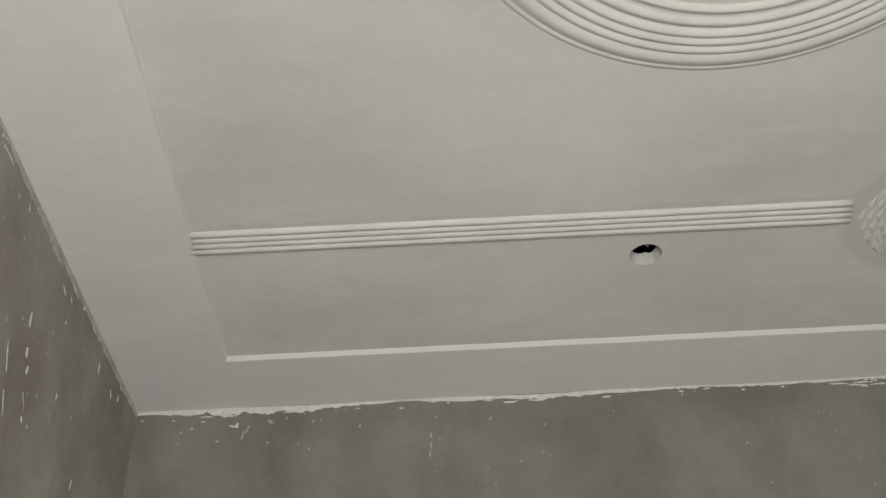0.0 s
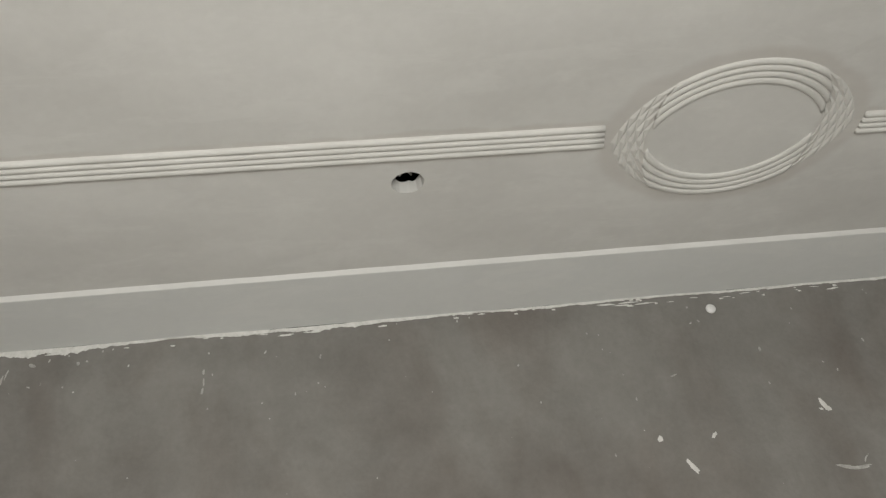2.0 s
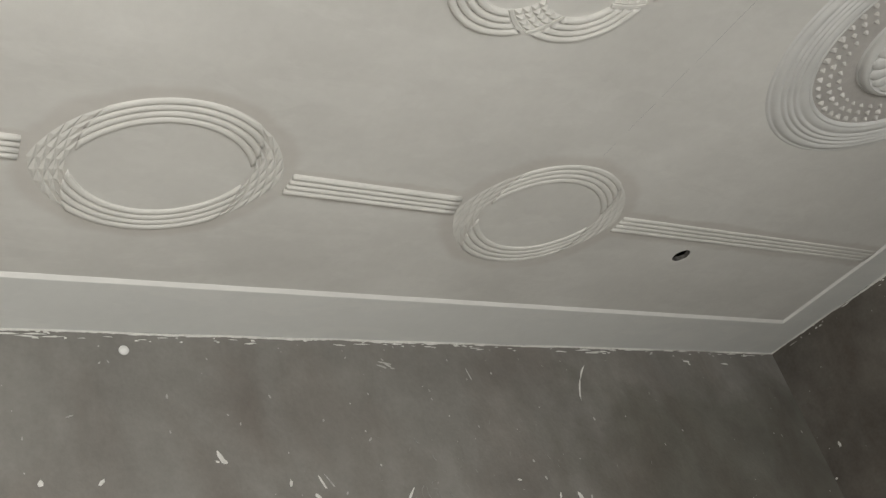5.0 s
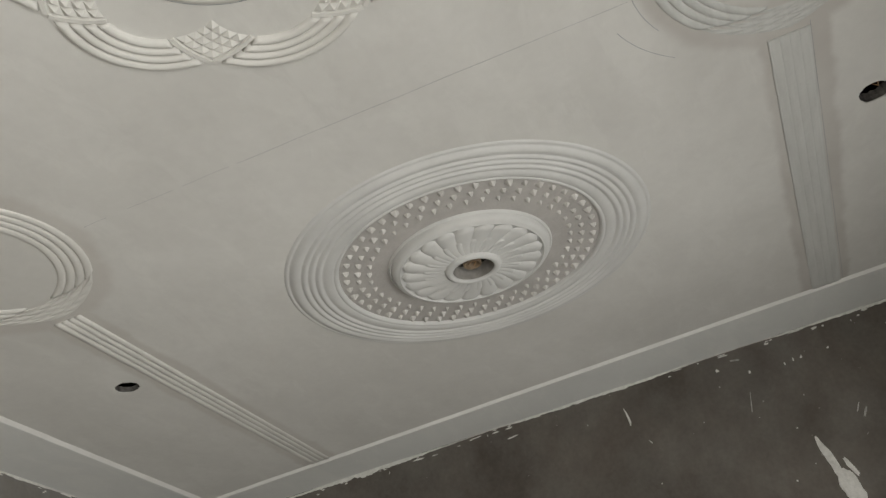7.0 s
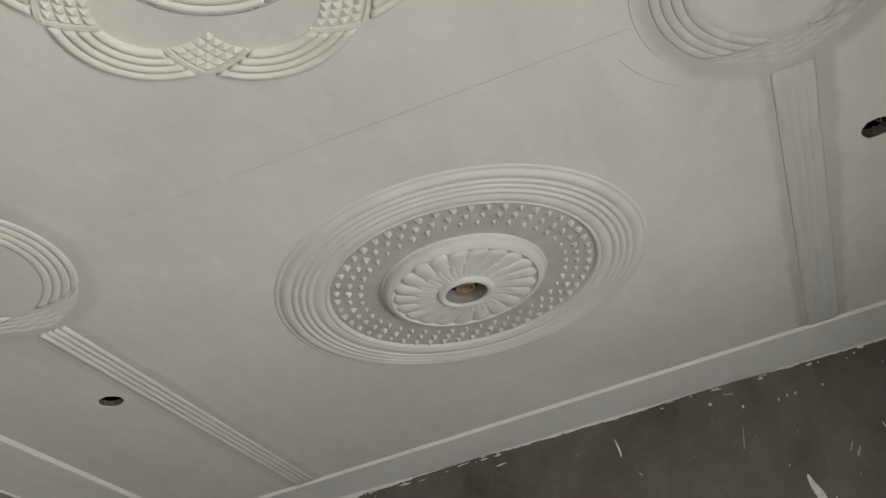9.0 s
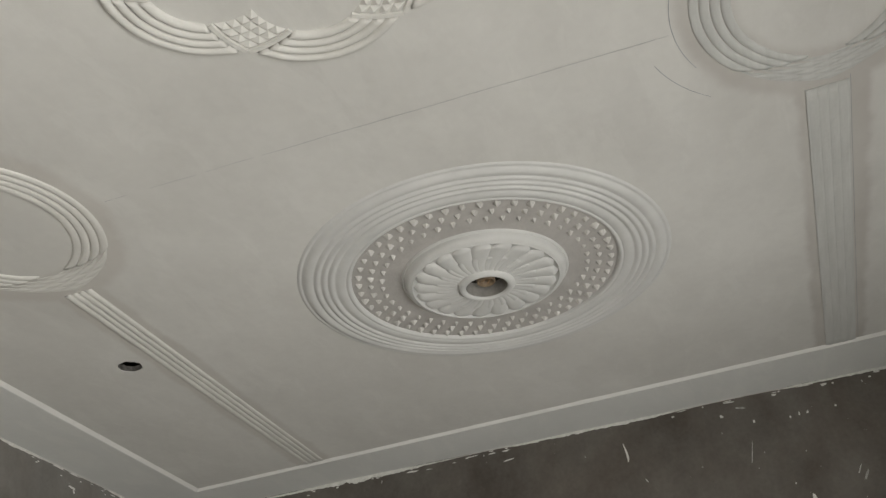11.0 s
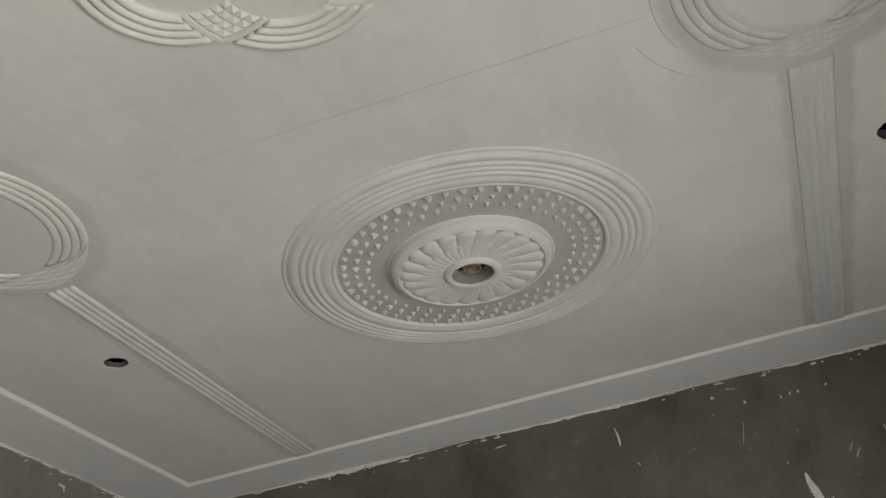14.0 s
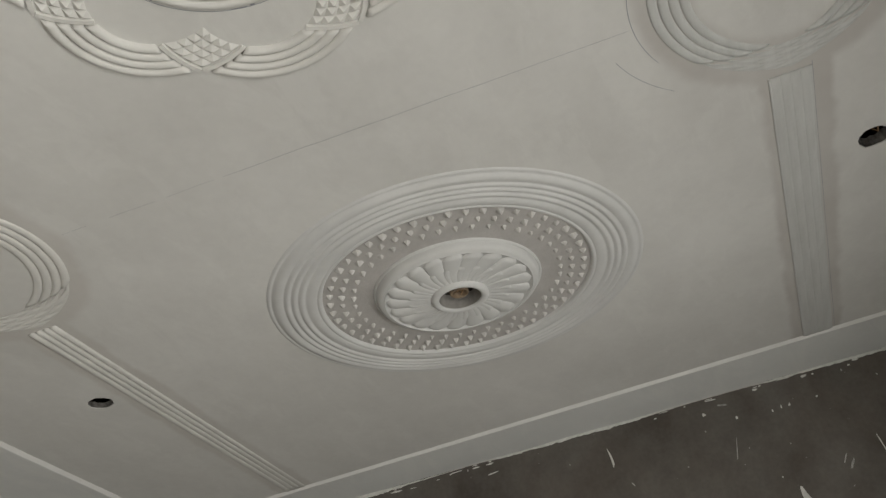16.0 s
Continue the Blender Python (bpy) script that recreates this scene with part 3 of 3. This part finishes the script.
def medallion(c):
    t = thing("ceiling_medallion", "white round plaster medallion with studs, petals and lamp socket", "medallion", "ceiling medallions", (c[0], c[1], H))
    t.scale = (0.974, 0.974, 1.0)
    medallion_rim(t, MEDAL)
    field = part("stud_field", lathe([(0.424, 0.004), (0.35, 0.005), (0.26, 0.006)], 96), TAUPE, t, "taupe unpainted plaster field")
    for row, (r, n, size) in enumerate(((0.403, 50, 0.0118), (0.365, 46, 0.0108), (0.328, 42, 0.0086))):
        first = None
        for i in range(n):
            a = 2 * math.pi * (i + 0.5 * (row % 2)) / n
            if first is None:
                bm = bmesh.new()
                base = [bm.verts.new((x * size, y * size, 0)) for x, y in ((-1, -0.7), (0, -1), (1, -0.7), (1, 0.7), (0, 1), (-1, 0.7))]
                crown = [bm.verts.new((x * size * 0.30, y * size * 0.30, -0.0118)) for x, y in ((-1, -0.7), (0, -1), (1, -0.7), (1, 0.7), (0, 1), (-1, 0.7))]
                tip = bm.verts.new((0, 0, -0.0148))
                for k in range(6):
                    j = (k + 1) % 6
                    bm.faces.new((base[k], base[j], crown[j], crown[k]))
                    bm.faces.new((crown[k], crown[j], tip))
                ob = first = part("stud", bm, BEAD, field)
            else:
                ob = new("stud", first.data)
                ob.parent = field
            ob.matrix_basis = pose(r * math.cos(a), r * math.sin(a), -0.0045, random.uniform(-8, 8), random.uniform(-8, 8), math.degrees(a) + random.uniform(-9, 9))
            ob.scale = [random.uniform(0.8, 1.1)] * 3
    prof = [(0.268, 0.003), (0.2675, 0.008)] + ripple(0.266, 0.260, 0.009, 0.010, 5, 0.003) + [(0.236 + 0.023 * math.cos(radians(a)), 0.011 + 0.024 * math.sin(radians(a))) for a in range(0, 86, 12)]
    prof += ripple(0.237, 0.2335, 0.0355, 0.036, 4, 0.001) + [(0.232, 0.030), (0.20, 0.0325), (0.16, 0.036), (0.12, 0.040), (0.085, 0.044)]
    boss = part("boss", lathe(prof, 96), MEDAL, t, "raised white boss", smooth=True)
    for name, n, r0, r1, wd, l0, l1, sw, fat in (("outer_petal", 21, 0.088, 0.2315, 0.154, 0.0425, 0.0295, 0.10, 0.0128), ("inner_petal", 21, 0.086, 0.168, 0.085, 0.0440, 0.0355, 0.10, 0.0078)):
        first = None
        for i in range(n):
            if first is None:
                ob = first = part(name, petal(r0, r1, wd, l0, l1, sw, fat), MEDAL, boss, smooth=True)
            else:
                ob = new(name, first.data)
                ob.parent = boss
            ob.rotation_euler.z = 2 * math.pi * (i + 0.5 * (name == "inner_petal")) / n
    part("collar", lathe([(0.092, 0.043)] + ripple(0.090, 0.070, 0.050, 0.055, 6, 0.004) + [(0.067, 0.053), (0.0665, 0.049)], 64), MEDAL, t, "white collar round the socket hole", smooth=True)
    part("lining", lathe([(0.0665, 0.049), (0.065, 0.030), (0.0645, 0.003)], 48), SHADED_GYPSUM, t, "plaster hole lining greyed for shade", smooth=True)
    sock = part("lamp_socket", lathe([(0.026, 0.0), (0.026, 0.026), (0.023, 0.029), (0.021, 0.024), (0.020, 0.004), (0.0005, 0.004)], 32), BRASS, t, "tarnished brass lamp socket", smooth=True)
    sock.location, sock.scale = (0.0, 0.0, -0.007), (1.15, 1.15, 1.0)
    for k in range(3):
        a = k * 2.1
        tube("wire", [(0.012 * math.cos(a + u * 2), 0.012 * math.sin(a + u * 2), -0.006 - 0.018 * u) for u in (0, 0.3, 0.6, 1)], 0.0022, WIRE, sock, "copper wire end")
    # near-black disc painted for the shade deep in the socket hole
    part("backing", lathe([(0.0005, 0.003), (0.066, 0.003)], 32), DARK, t)
    return t


medallion(MED_R)
# the plainer medallion over the other half of the room
t = thing("ceiling_medallion", "white round plaster medallion with stepped concentric mouldings", "medallion", "ceiling medallions", (MED_L[0], MED_L[1], H))
t.scale = (1.113, 1.113, 1.25)
medallion_rim(t, RIB, True)
part("field", lathe([(0.418, 0.0085), (0.0005, 0.0095)], 96), RIB, t)


# ---- wires and dark cups above the downlight holes ----
for k, (cx, cy, r) in enumerate(HOLES):
    if k == 1:
        continue
    w = thing("loose_wiring", "grey loose cable ends in a dark ceiling hole", "wiring", "loose wiring", (cx, cy, H + 0.012))
    for j in range(3):
        a = 0.9 + j * 1.7 + k
        tube("cable", [(0.028 * math.cos(a + 1.3 * u), 0.028 * math.sin(a + 1.3 * u), (0.034 if k == 0 else 0.012) + 0.03 * math.sin(u * 3 + j) ** 2 + 0.012 * j) for u in (0, 0.5, 1, 1.5, 2, 2.6)] + [(0.1 * math.cos(j), 0.1 * math.sin(j), 0.26)],
             0.0032, (FRAME if k == 0 else WIRE) if j != 1 else DARK, w)

# the broken board edge inside two of the holes, its colour darkened for shade
for k, tall in ((1, 0.022), (2, 0.036)):
    cx, cy, r = HOLES[k]
    bm = bmesh.new()
    rows = []
    for i, (x, y) in enumerate(hole_outline(k, r)):
        rows.append([(x * 0.985 + 0.0012 * noise.noise((i * 0.9, k, j)), y * 0.985 + 0.0012 * noise.noise((i * 0.9, j, k)), z)
                     for j, z in enumerate((0.003, 0.012, 0.022, tall * (1 + 0.25 * noise.noise((i * 0.5, k, 8)))))])
    strip(bm, rows, closed=True)
    t = thing("hole_lining", "broken gypsum edge inside a ceiling hole, darkened for shade", "hole lining", "hole linings", (cx, cy, H))
    part("sleeve", bm, SHADED_LINING, t)

# ---- pencil setting-out marks and a trowel line on the ceiling ----
def pencil_trowel_line(points, width):
    bm = bmesh.new()
    rows = []
    for i, p in enumerate(points):
        q = Vector(points[min(i + 1, len(points) - 1)]) - Vector(points[max(i - 1, 0)])
        side = Vector((-q.y, q.x)).normalized() * width * (0.55 + 0.7 * abs(noise.noise((i * 0.37, points[0][0], 0))))
        rows.append([(p[0] + side.x, p[1] + side.y, H - 0.0006), (p[0], p[1], H - 0.0010), (p[0] - side.x, p[1] - side.y, H - 0.0006)])
    strip(bm, rows)
    return tagged(finish("pencil_trowel_line", bm, PENCIL), "thin grey line on the ceiling, for pencil marks and a trowel line", "pencil line", "pencil lines")


pencil_trowel_line([(3.972 + 0.002 * noise.noise((i * 0.2, 0, 0)), -1.66 - i * 0.0258) for i in range(41)], 0.0007)
for y0, y1 in ((-1.635, -1.50), (-1.47, -1.335), (-1.27, -1.20), (-1.15, -1.075)):   # the fainter, broken end of the same line
    pencil_trowel_line([(3.972 + 0.003 * (y0 + 1.66) + 0.002 * noise.noise((y0 * 8 + i * 0.2, 0, 0)), y0 + (y1 - y0) * i / 8) for i in range(9)], 0.0003)
pencil_trowel_line([(3.940 + 0.405 * math.cos(a), -3.030 + 0.405 * math.sin(a)) for a in [radians(42 + 2 * i) for i in range(16)]], 0.0010)
pencil_trowel_line([(ROSE[0] + 0.243 * math.cos(a), ROSE[1] + 0.243 * math.sin(a)) for a in [radians(-15 + 3 * i) for i in range(30)]], 0.0012)
pencil_trowel_line([(3.940 + 0.372 * math.cos(a), -3.030 + 0.330 * math.sin(a)) for a in [radians(62 + 2.5 * i) for i in range(20)]], 0.0011)


# a trowel line beside the smeared band, its relief drawn as a flat grey line
pencil_trowel_line([(4.305 + 1.64 * i / 24, -3.098 - 0.030 * i / 24 + 0.001 * noise.noise((i * 0.4, 2, 0))) for i in range(25)], 0.0008)
# smudged ends of the setting-out circle round the rosette
for a0, a1, r, width in ((55, 59.5, 0.238, 0.0022), (52, 54, 0.235, 0.0016), (9, 17, 0.242, 0.0016), (5, 7.5, 0.240, 0.0022)):
    pencil_trowel_line([(ROSE[0] + r * math.cos(a), ROSE[1] + r * math.sin(a)) for a in [radians(a0 + (a1 - a0) * i / 6) for i in range(7)]], width)


# ---- plaster on the walls ----
def on_wall(wall_name, u, z, out):
    """A point on a wall: u along it, z up, out towards the room."""
    return {"back": (u, -out, z), "left": (out - SKEW * u, u, z), "right": (XR - out, u, z)}[wall_name]


def flake(bm, wall_name, u, z, length, width, lean, thick, seed, n=12, taper=0.15, bend=0.0, rag=1.0):
    """An irregular thin dab of plaster, domed in the middle; bend curves it sideways."""
    rings = [[], [], []]
    for i in range(n):
        a = 2 * math.pi * i / n
        k = 1 + rag * (0.35 * noise.noise((math.cos(a) * 1.3 + seed * 7.3, math.sin(a) * 1.3, seed)) + 0.25 * noise.noise((i * 1.9, seed, 3)))
        ca, sa = math.cos(a), math.sin(a)
        for ring, share, out in zip(rings, (1.0, 0.88, 0.5), (0.0004, thick * 0.8, thick)):
            x = share * width / 2 * math.copysign(abs(ca) ** 0.75, ca) * k * (1 - taper * sa) + bend * length * ((share * sa) ** 2 - 0.5)
            y = share * length / 2 * sa * k
            du, dz = x * math.cos(lean) - y * math.sin(lean), x * math.sin(lean) + y * math.cos(lean)
            ring.append(bm.verts.new(on_wall(wall_name, u + du, z + dz, out)))
    for lower, upper in zip(rings, rings[1:]):
        for i in range(n):
            j = (i + 1) % n
            bm.faces.new((lower[i], lower[j], upper[j], upper[i]))
    bm.faces.new(rings[-1])


WALL_WORDS = {"back": "grey cement wall", "left": "spattered cement wall", "right": "dark cement wall"}


def splashes(wall_name, mat, rows, bend=0.0):
    """Single dabs of plaster: along the wall, height, length, width, lean in degrees."""
    for k, (u, z, length, width, lean) in enumerate(rows):
        bm = bmesh.new()
        flake(bm, wall_name, u, z, length, width, radians(lean), 0.0016 + 0.0002 * (k % 7) + 0.001 * bend, u * 3.7 + k, 20, 0.15, bend)
        tagged(finish("plaster_splash", bm, mat), "dried white plaster splash on the " + WALL_WORDS[wall_name], "plaster splash", "plaster splashes")


# bold dabs low on the back wall
splashes("back", SMEAR, [
    (2.999, 2.668, 0.046, 0.016, 22), (3.012, 2.650, 0.020, 0.017, 10), (2.985, 2.651, 0.014, 0.008, 70), (2.416, 2.606, 0.021, 0.018, 0), (2.597, 2.600, 0.028, 0.011, -40), (4.525, 2.430, 0.047, 0.022, 9),
    (4.420, 2.441, 0.028, 0.010, -20), (3.919, 2.438, 0.032, 0.011, -14), (4.003, 2.431, 0.022, 0.013, 38), (3.713, 2.495, 0.050, 0.009, -40),
    (3.805, 2.427, 0.026, 0.014, 44), (3.358, 2.557, 0.062, 0.008, 22), (3.237, 2.560, 0.026, 0.011, -20), (3.329, 2.506, 0.030, 0.015, 40),
    (3.478, 2.455, 0.021, 0.008, 6), (2.496, 2.502, 0.055, 0.017, 32), (4.237, 2.519, 0.024, 0.008, 75)])
splashes("back", SPECK, [(3.020, 2.443, 0.110, 0.011, 84), (3.072, 2.466, 0.036, 0.005, -38), (2.990, 2.450, 0.040, 0.006, 78)], 0.10)
splashes("back", SMEAR, [(4.808, 3.008, 0.086, 0.009, -39), (4.756, 2.921, 0.118, 0.008, -24)], 0.05)
# small faint dabs on the back wall
splashes("back", SPECK, [
    (4.158, 2.989, 0.050, 0.006, 15), (4.140, 2.966, 0.008, 0.006, 0), (4.769, 2.774, 0.018, 0.010, 11), (4.403, 2.405, 0.050, 0.005, -24), (4.585, 2.426, 0.018, 0.009, -13),
    (3.389, 2.559, 0.066, 0.006, 30), (3.327, 2.487, 0.020, 0.008, -49), (3.599, 2.713, 0.021, 0.008, -51), (3.588, 2.747, 0.009, 0.006, 21),
    (3.615, 2.610, 0.011, 0.007, 32), (4.342, 2.595, 0.013, 0.008, 14), (3.422, 2.793, 0.013, 0.009, -34), (2.850, 2.893, 0.019, 0.008, -8),
    (2.523, 2.825, 0.025, 0.006, -70)])
# a scraped patch near the top of the back wall
splashes("back", SPECK, [(3.760, 3.036, 0.060, 0.007, 78), (3.772, 3.026, 0.034, 0.010, 60), (3.742, 3.020, 0.044, 0.009, 70), (3.790, 3.012, 0.022, 0.006, 85), (3.752, 3.050, 0.012, 0.006, 40)])
# faint curved trowel swirls low on the back wall
splashes("back", SCUFF, [(3.80, 2.475, 0.085, 0.004, 30), (3.85, 2.468, 0.070, 0.003, 36), (3.765, 2.50, 0.05, 0.003, -20), (3.90, 2.475, 0.045, 0.003, 60), (3.82, 2.53, 0.03, 0.003, -50), (3.86, 2.63, 0.03, 0.004, 20), (3.80, 2.70, 0.03, 0.003, 35)], 0.22)
# drips and dabs in the corner of the back wall
splashes("back", SPECK, [
    (0.990, 3.001, 0.019, 0.0075, -4), (0.989, 2.966, 0.028, 0.0056, -2), (0.984, 2.932, 0.026, 0.0073, -11), (1.008, 3.068, 0.008, 0.0068, 0), (0.999, 2.868, 0.006, 0.006, 6),
    (0.285, 3.015, 0.017, 0.007, 68), (0.598, 3.073, 0.012, 0.010, 11), (0.625, 3.079, 0.008, 0.006, 14), (0.451, 3.003, 0.011, 0.005, 67), (0.457, 3.080, 0.025, 0.012, 73), (0.381, 3.056, 0.034, 0.005, -17), (0.367, 3.036, 0.036, 0.007, -13)])
splashes("back", SMEAR, [(0.345, 3.073, 0.022, 0.009, -10), (0.334, 3.069, 0.030, 0.007, 77), (0.230, 3.092, 0.014, 0.005, -82), (0.195, 3.069, 0.008, 0.006, -80), (0.023, 3.106, 0.009, 0.007, 72), (0.129, 3.101, 0.013, 0.005, 87),
                         (5.546, 3.075, 0.044, 0.010, 84), (5.560, 3.060, 0.016, 0.010, 40), (5.838, 3.065, 0.050, 0.009, 86)])
# spatter on the wall at the near corner
splashes("left", SMEAR, [
    (-1.110, 3.086, 0.020, 0.007, 20), (-0.791, 3.064, 0.032, 0.009, 65), (-0.732, 3.075, 0.018, 0.006, 47), (-0.736, 2.995, 0.011, 0.008, 47), (-0.948, 2.857, 0.044, 0.008, 8),
    (-0.924, 2.776, 0.025, 0.013, 10), (-0.899, 2.739, 0.024, 0.010, 0), (-0.687, 2.791, 0.024, 0.010, -3), (-0.464, 2.647, 0.034, 0.008, -3), (-0.863, 2.622, 0.018, 0.008, 46),
    (-0.424, 3.047, 0.034, 0.007, 9), (-0.283, 3.040, 0.030, 0.008, 50), (-0.212, 3.069, 0.025, 0.007, 4)])
splashes("left", SPECK, [
    (-1.072, 2.770, 0.011, 0.006, 32), (-0.800, 2.918, 0.009, 0.007, 66), (-0.980, 2.601, 0.058, 0.009, 28), (-0.877, 2.664, 0.048, 0.006, 42), (-0.824, 2.623, 0.009, 0.006, 32),
    (-0.812, 2.720, 0.012, 0.006, 55), (-1.020, 2.700, 0.070, 0.008, 24), (-1.045, 2.640, 0.060, 0.006, 20), (-0.700, 2.720, 0.040, 0.005, 30), (-0.560, 2.800, 0.014, 0.005, 0)])
# streaks on the dark wall
splashes("right", SMEAR, [(-2.566, 3.071, 0.013, 0.013, 0), (-2.686, 3.024, 0.014, 0.009, 6), (-2.864, 3.018, 0.016, 0.006, 1), (-2.827, 3.012, 0.012, 0.006, -3), (-3.006, 3.021, 0.009, 0.009, -26), (-0.114, 2.549, 0.030, 0.014, 0), (-0.010, 2.410, 0.012, 0.014, 0),
                          (-2.787, 3.116, 0.018, 0.009, 89), (-2.986, 3.116, 0.024, 0.010, 87), (-3.193, 3.124, 0.025, 0.010, -89), (-1.657, 3.076, 0.046, 0.006, 84)])
splashes("right", SMEAR, [(-2.156, 3.000, 0.080, 0.008, -6), (-3.170, 2.719, 0.20, 0.008, -3)], 0.05)
splashes("right", SPECK, [(-2.648, 2.898, 0.090, 0.004, 14), (-2.779, 2.746, 0.007, 0.007, 0), (-3.040, 2.728, 0.045, 0.009, 29), (-2.646, 3.091, 0.044, 0.008, -79), (-2.217, 2.872, 0.020, 0.005, -30), (-3.022, 2.754, 0.046, 0.005, 29)])

# the large forked smear on the dark wall
t = thing("plaster_smear", "large forked white plaster smear on dark cement wall", "plaster smear")
for u, z, length, width, lean in ((-2.852, 2.590, 0.19, 0.032, -12), (-2.912, 2.545, 0.09, 0.018, -22), (-2.885, 2.480, 0.14, 0.075, -10)):
    bm = bmesh.new()
    flake(bm, "right", u, z, length, width, radians(lean), 0.003 + 0.0006 * (z < 2.5) + 0.0003 * (u < -2.9), u * 9, 24)
    part("dab", bm, SMEAR, t)

# round white plug in the back wall
t = thing("wall_plug", "round white plastic plug in the cement wall", "plug", at=(2.727, 0, 3.067))
bm = lathe([(0.0175, 0.0), (0.0175, 0.004), (0.0155, 0.0065), (0.0005, 0.0072)], 28)
bm.transform(Matrix.Rotation(radians(-90), 4, "X"))
part("cap", bm, PVC, t, smooth=True)


def ragged_edge(name, wall_name, u0, u1, seed, depth_at, label, mat=SMEAR):
    """The uneven line of ceiling plaster lapping down the top of a wall; depth_at(u) is its usual height."""
    bm = bmesh.new()
    n = int(abs(u1 - u0) / 0.003)
    row, joint = [], []
    for i in range(n + 1):
        u = u0 + (u1 - u0) * i / n
        broad = max(0.0, 0.62 + 0.9 * noise.noise((u * 1.7, seed, 0)) + 0.35 * noise.noise((u * 6, seed, 1)))
        d = depth_at(u) * broad * (0.75 + 0.40 * noise.noise((u * 15, seed, 2)) + 0.30 * noise.noise((u * 48, seed, 5)) + 0.16 * noise.noise((u * 130, seed, 7)))
        d = max(0.0006, d)
        gap = max(0.0, 0.005 * (noise.noise((u * 2.6, seed, 9)) + 0.25) * (0.8 + 0.5 * noise.noise((u * 30, seed, 3))))
        joint.append([on_wall(wall_name, u, HB + 0.001, 0.0008), on_wall(wall_name, u, HB - min(gap, 0.0032) - 0.0004, 0.0008)])
        bulge = 0.0045 + 0.0015 * noise.noise((u * 22, seed, 4))
        row.append([on_wall(wall_name, u, HB + 0.0005 - gap, 0.0034), on_wall(wall_name, u, HB - gap - 0.0012, bulge),
                    on_wall(wall_name, u, HB - gap - d * 0.45, bulge * 0.8 + 0.0008 * noise.noise((u * 60, seed, 6))), on_wall(wall_name, u, HB - gap - d * 0.85, 0.0024), on_wall(wall_name, u, HB - gap - d, 0.0003)])
    strip(bm, row)
    crack = bmesh.new()
    strip(crack, joint)
    tagged(finish(name + "_joint", crack, DARK), "thin open joint between ceiling plaster and wall", "joint", kind="structure")
    return tagged(finish(name, bm, mat), label, "plaster edge", "ragged plaster edges", "structure")


ragged_edge("trim_back", "back", 0.0, XR, 1.0, lambda u: 0.015 + 0.024 * max(0.0, 1 - abs(u - 0.75) / 0.9), "ragged white plaster edge between ceiling and back wall")
ragged_edge("trim_left", "left", YF, 0.0, 2.0, lambda u: 0.034, "ragged grey plaster fillet between ceiling and wall", FILLET)
ragged_edge("trim_right", "right", YF, 0.0, 3.0, lambda u: 0.014 + 0.014 * max(0.0, 1 - abs(u + 1.1) / 0.5), "ragged white plaster edge above the dark wall")


def speckle(wall_name, u0, u1, count, seed, label):
    rnd = random.Random(seed)
    bm = bmesh.new()
    for k in range(count):
        u = rnd.uniform(u0, u1)
        z = HB - 0.02 - (rnd.random() ** 1.7) * 0.95
        size = rnd.uniform(0.002, 0.0065) * (1.6 if rnd.random() < 0.12 else 1)
        flake(bm, wall_name, u, z, size * rnd.uniform(1, 2.6), size, rnd.uniform(-0.6, 0.6), 0.001, seed + k * 0.37, 7)
    return tagged(finish("plaster_specks", bm, SPECK), label, "plaster specks", kind="stuff")


speckle("back", 0.05, XR - 0.05, 130, 11, "tiny white plaster specks spattered over the cement wall")
speckle("left", -1.9, -0.05, 80, 12, "white plaster spatter on the grey cement wall")
speckle("right", -3.8, -0.05, 45, 13, "sparse white plaster specks on the dark wall")


def edge_streaks(wall_name, u0, u1, count, seed, label):
    """Scraped, broken dabs of plaster just under the ceiling."""
    rnd = random.Random(seed)
    bm = bmesh.new()
    for k in range(count):
        u = rnd.uniform(u0, u1)
        tall = rnd.uniform(0.002, 0.0075)
        flake(bm, wall_name, u, HB - 0.006 - rnd.random() ** 2 * 0.028, tall, rnd.uniform(0.008, 0.02) if rnd.random() < 0.6 else rnd.uniform(0.02, 0.07), rnd.uniform(-0.06, 0.06), 0.002, seed + k * 0.53, 14, 0.1, rnd.uniform(-0.02, 0.02), 2.1)
    return tagged(finish("plaster_streaks", bm, SMEAR), label, "plaster streaks", kind="stuff")


edge_streaks("back", 0.03, XR - 0.05, 170, 21, "scraped white plaster streaks along the wall top")
edge_streaks("left", -1.9, -0.05, 60, 22, "scraped white plaster streaks along the wall top")
edge_streaks("right", -3.8, -0.05, 55, 23, "broken plaster streaks above the dark wall")

# faint trowel scuffs low on the back wall
rnd = random.Random(5)
bm = bmesh.new()
for k in range(48):
    u, z = rnd.gauss(3.95, 0.42), rnd.gauss(2.58, 0.12)
    flake(bm, "back", u, z, rnd.uniform(0.006, 0.028), rnd.uniform(0.0015, 0.004), rnd.uniform(-1.4, 1.4), 0.0006, k * 0.71, 7)
tagged(finish("trowel_scuffs", bm, SCUFF), "faint pale trowel scuffs on the cement wall", "scuffs", kind="stuff")
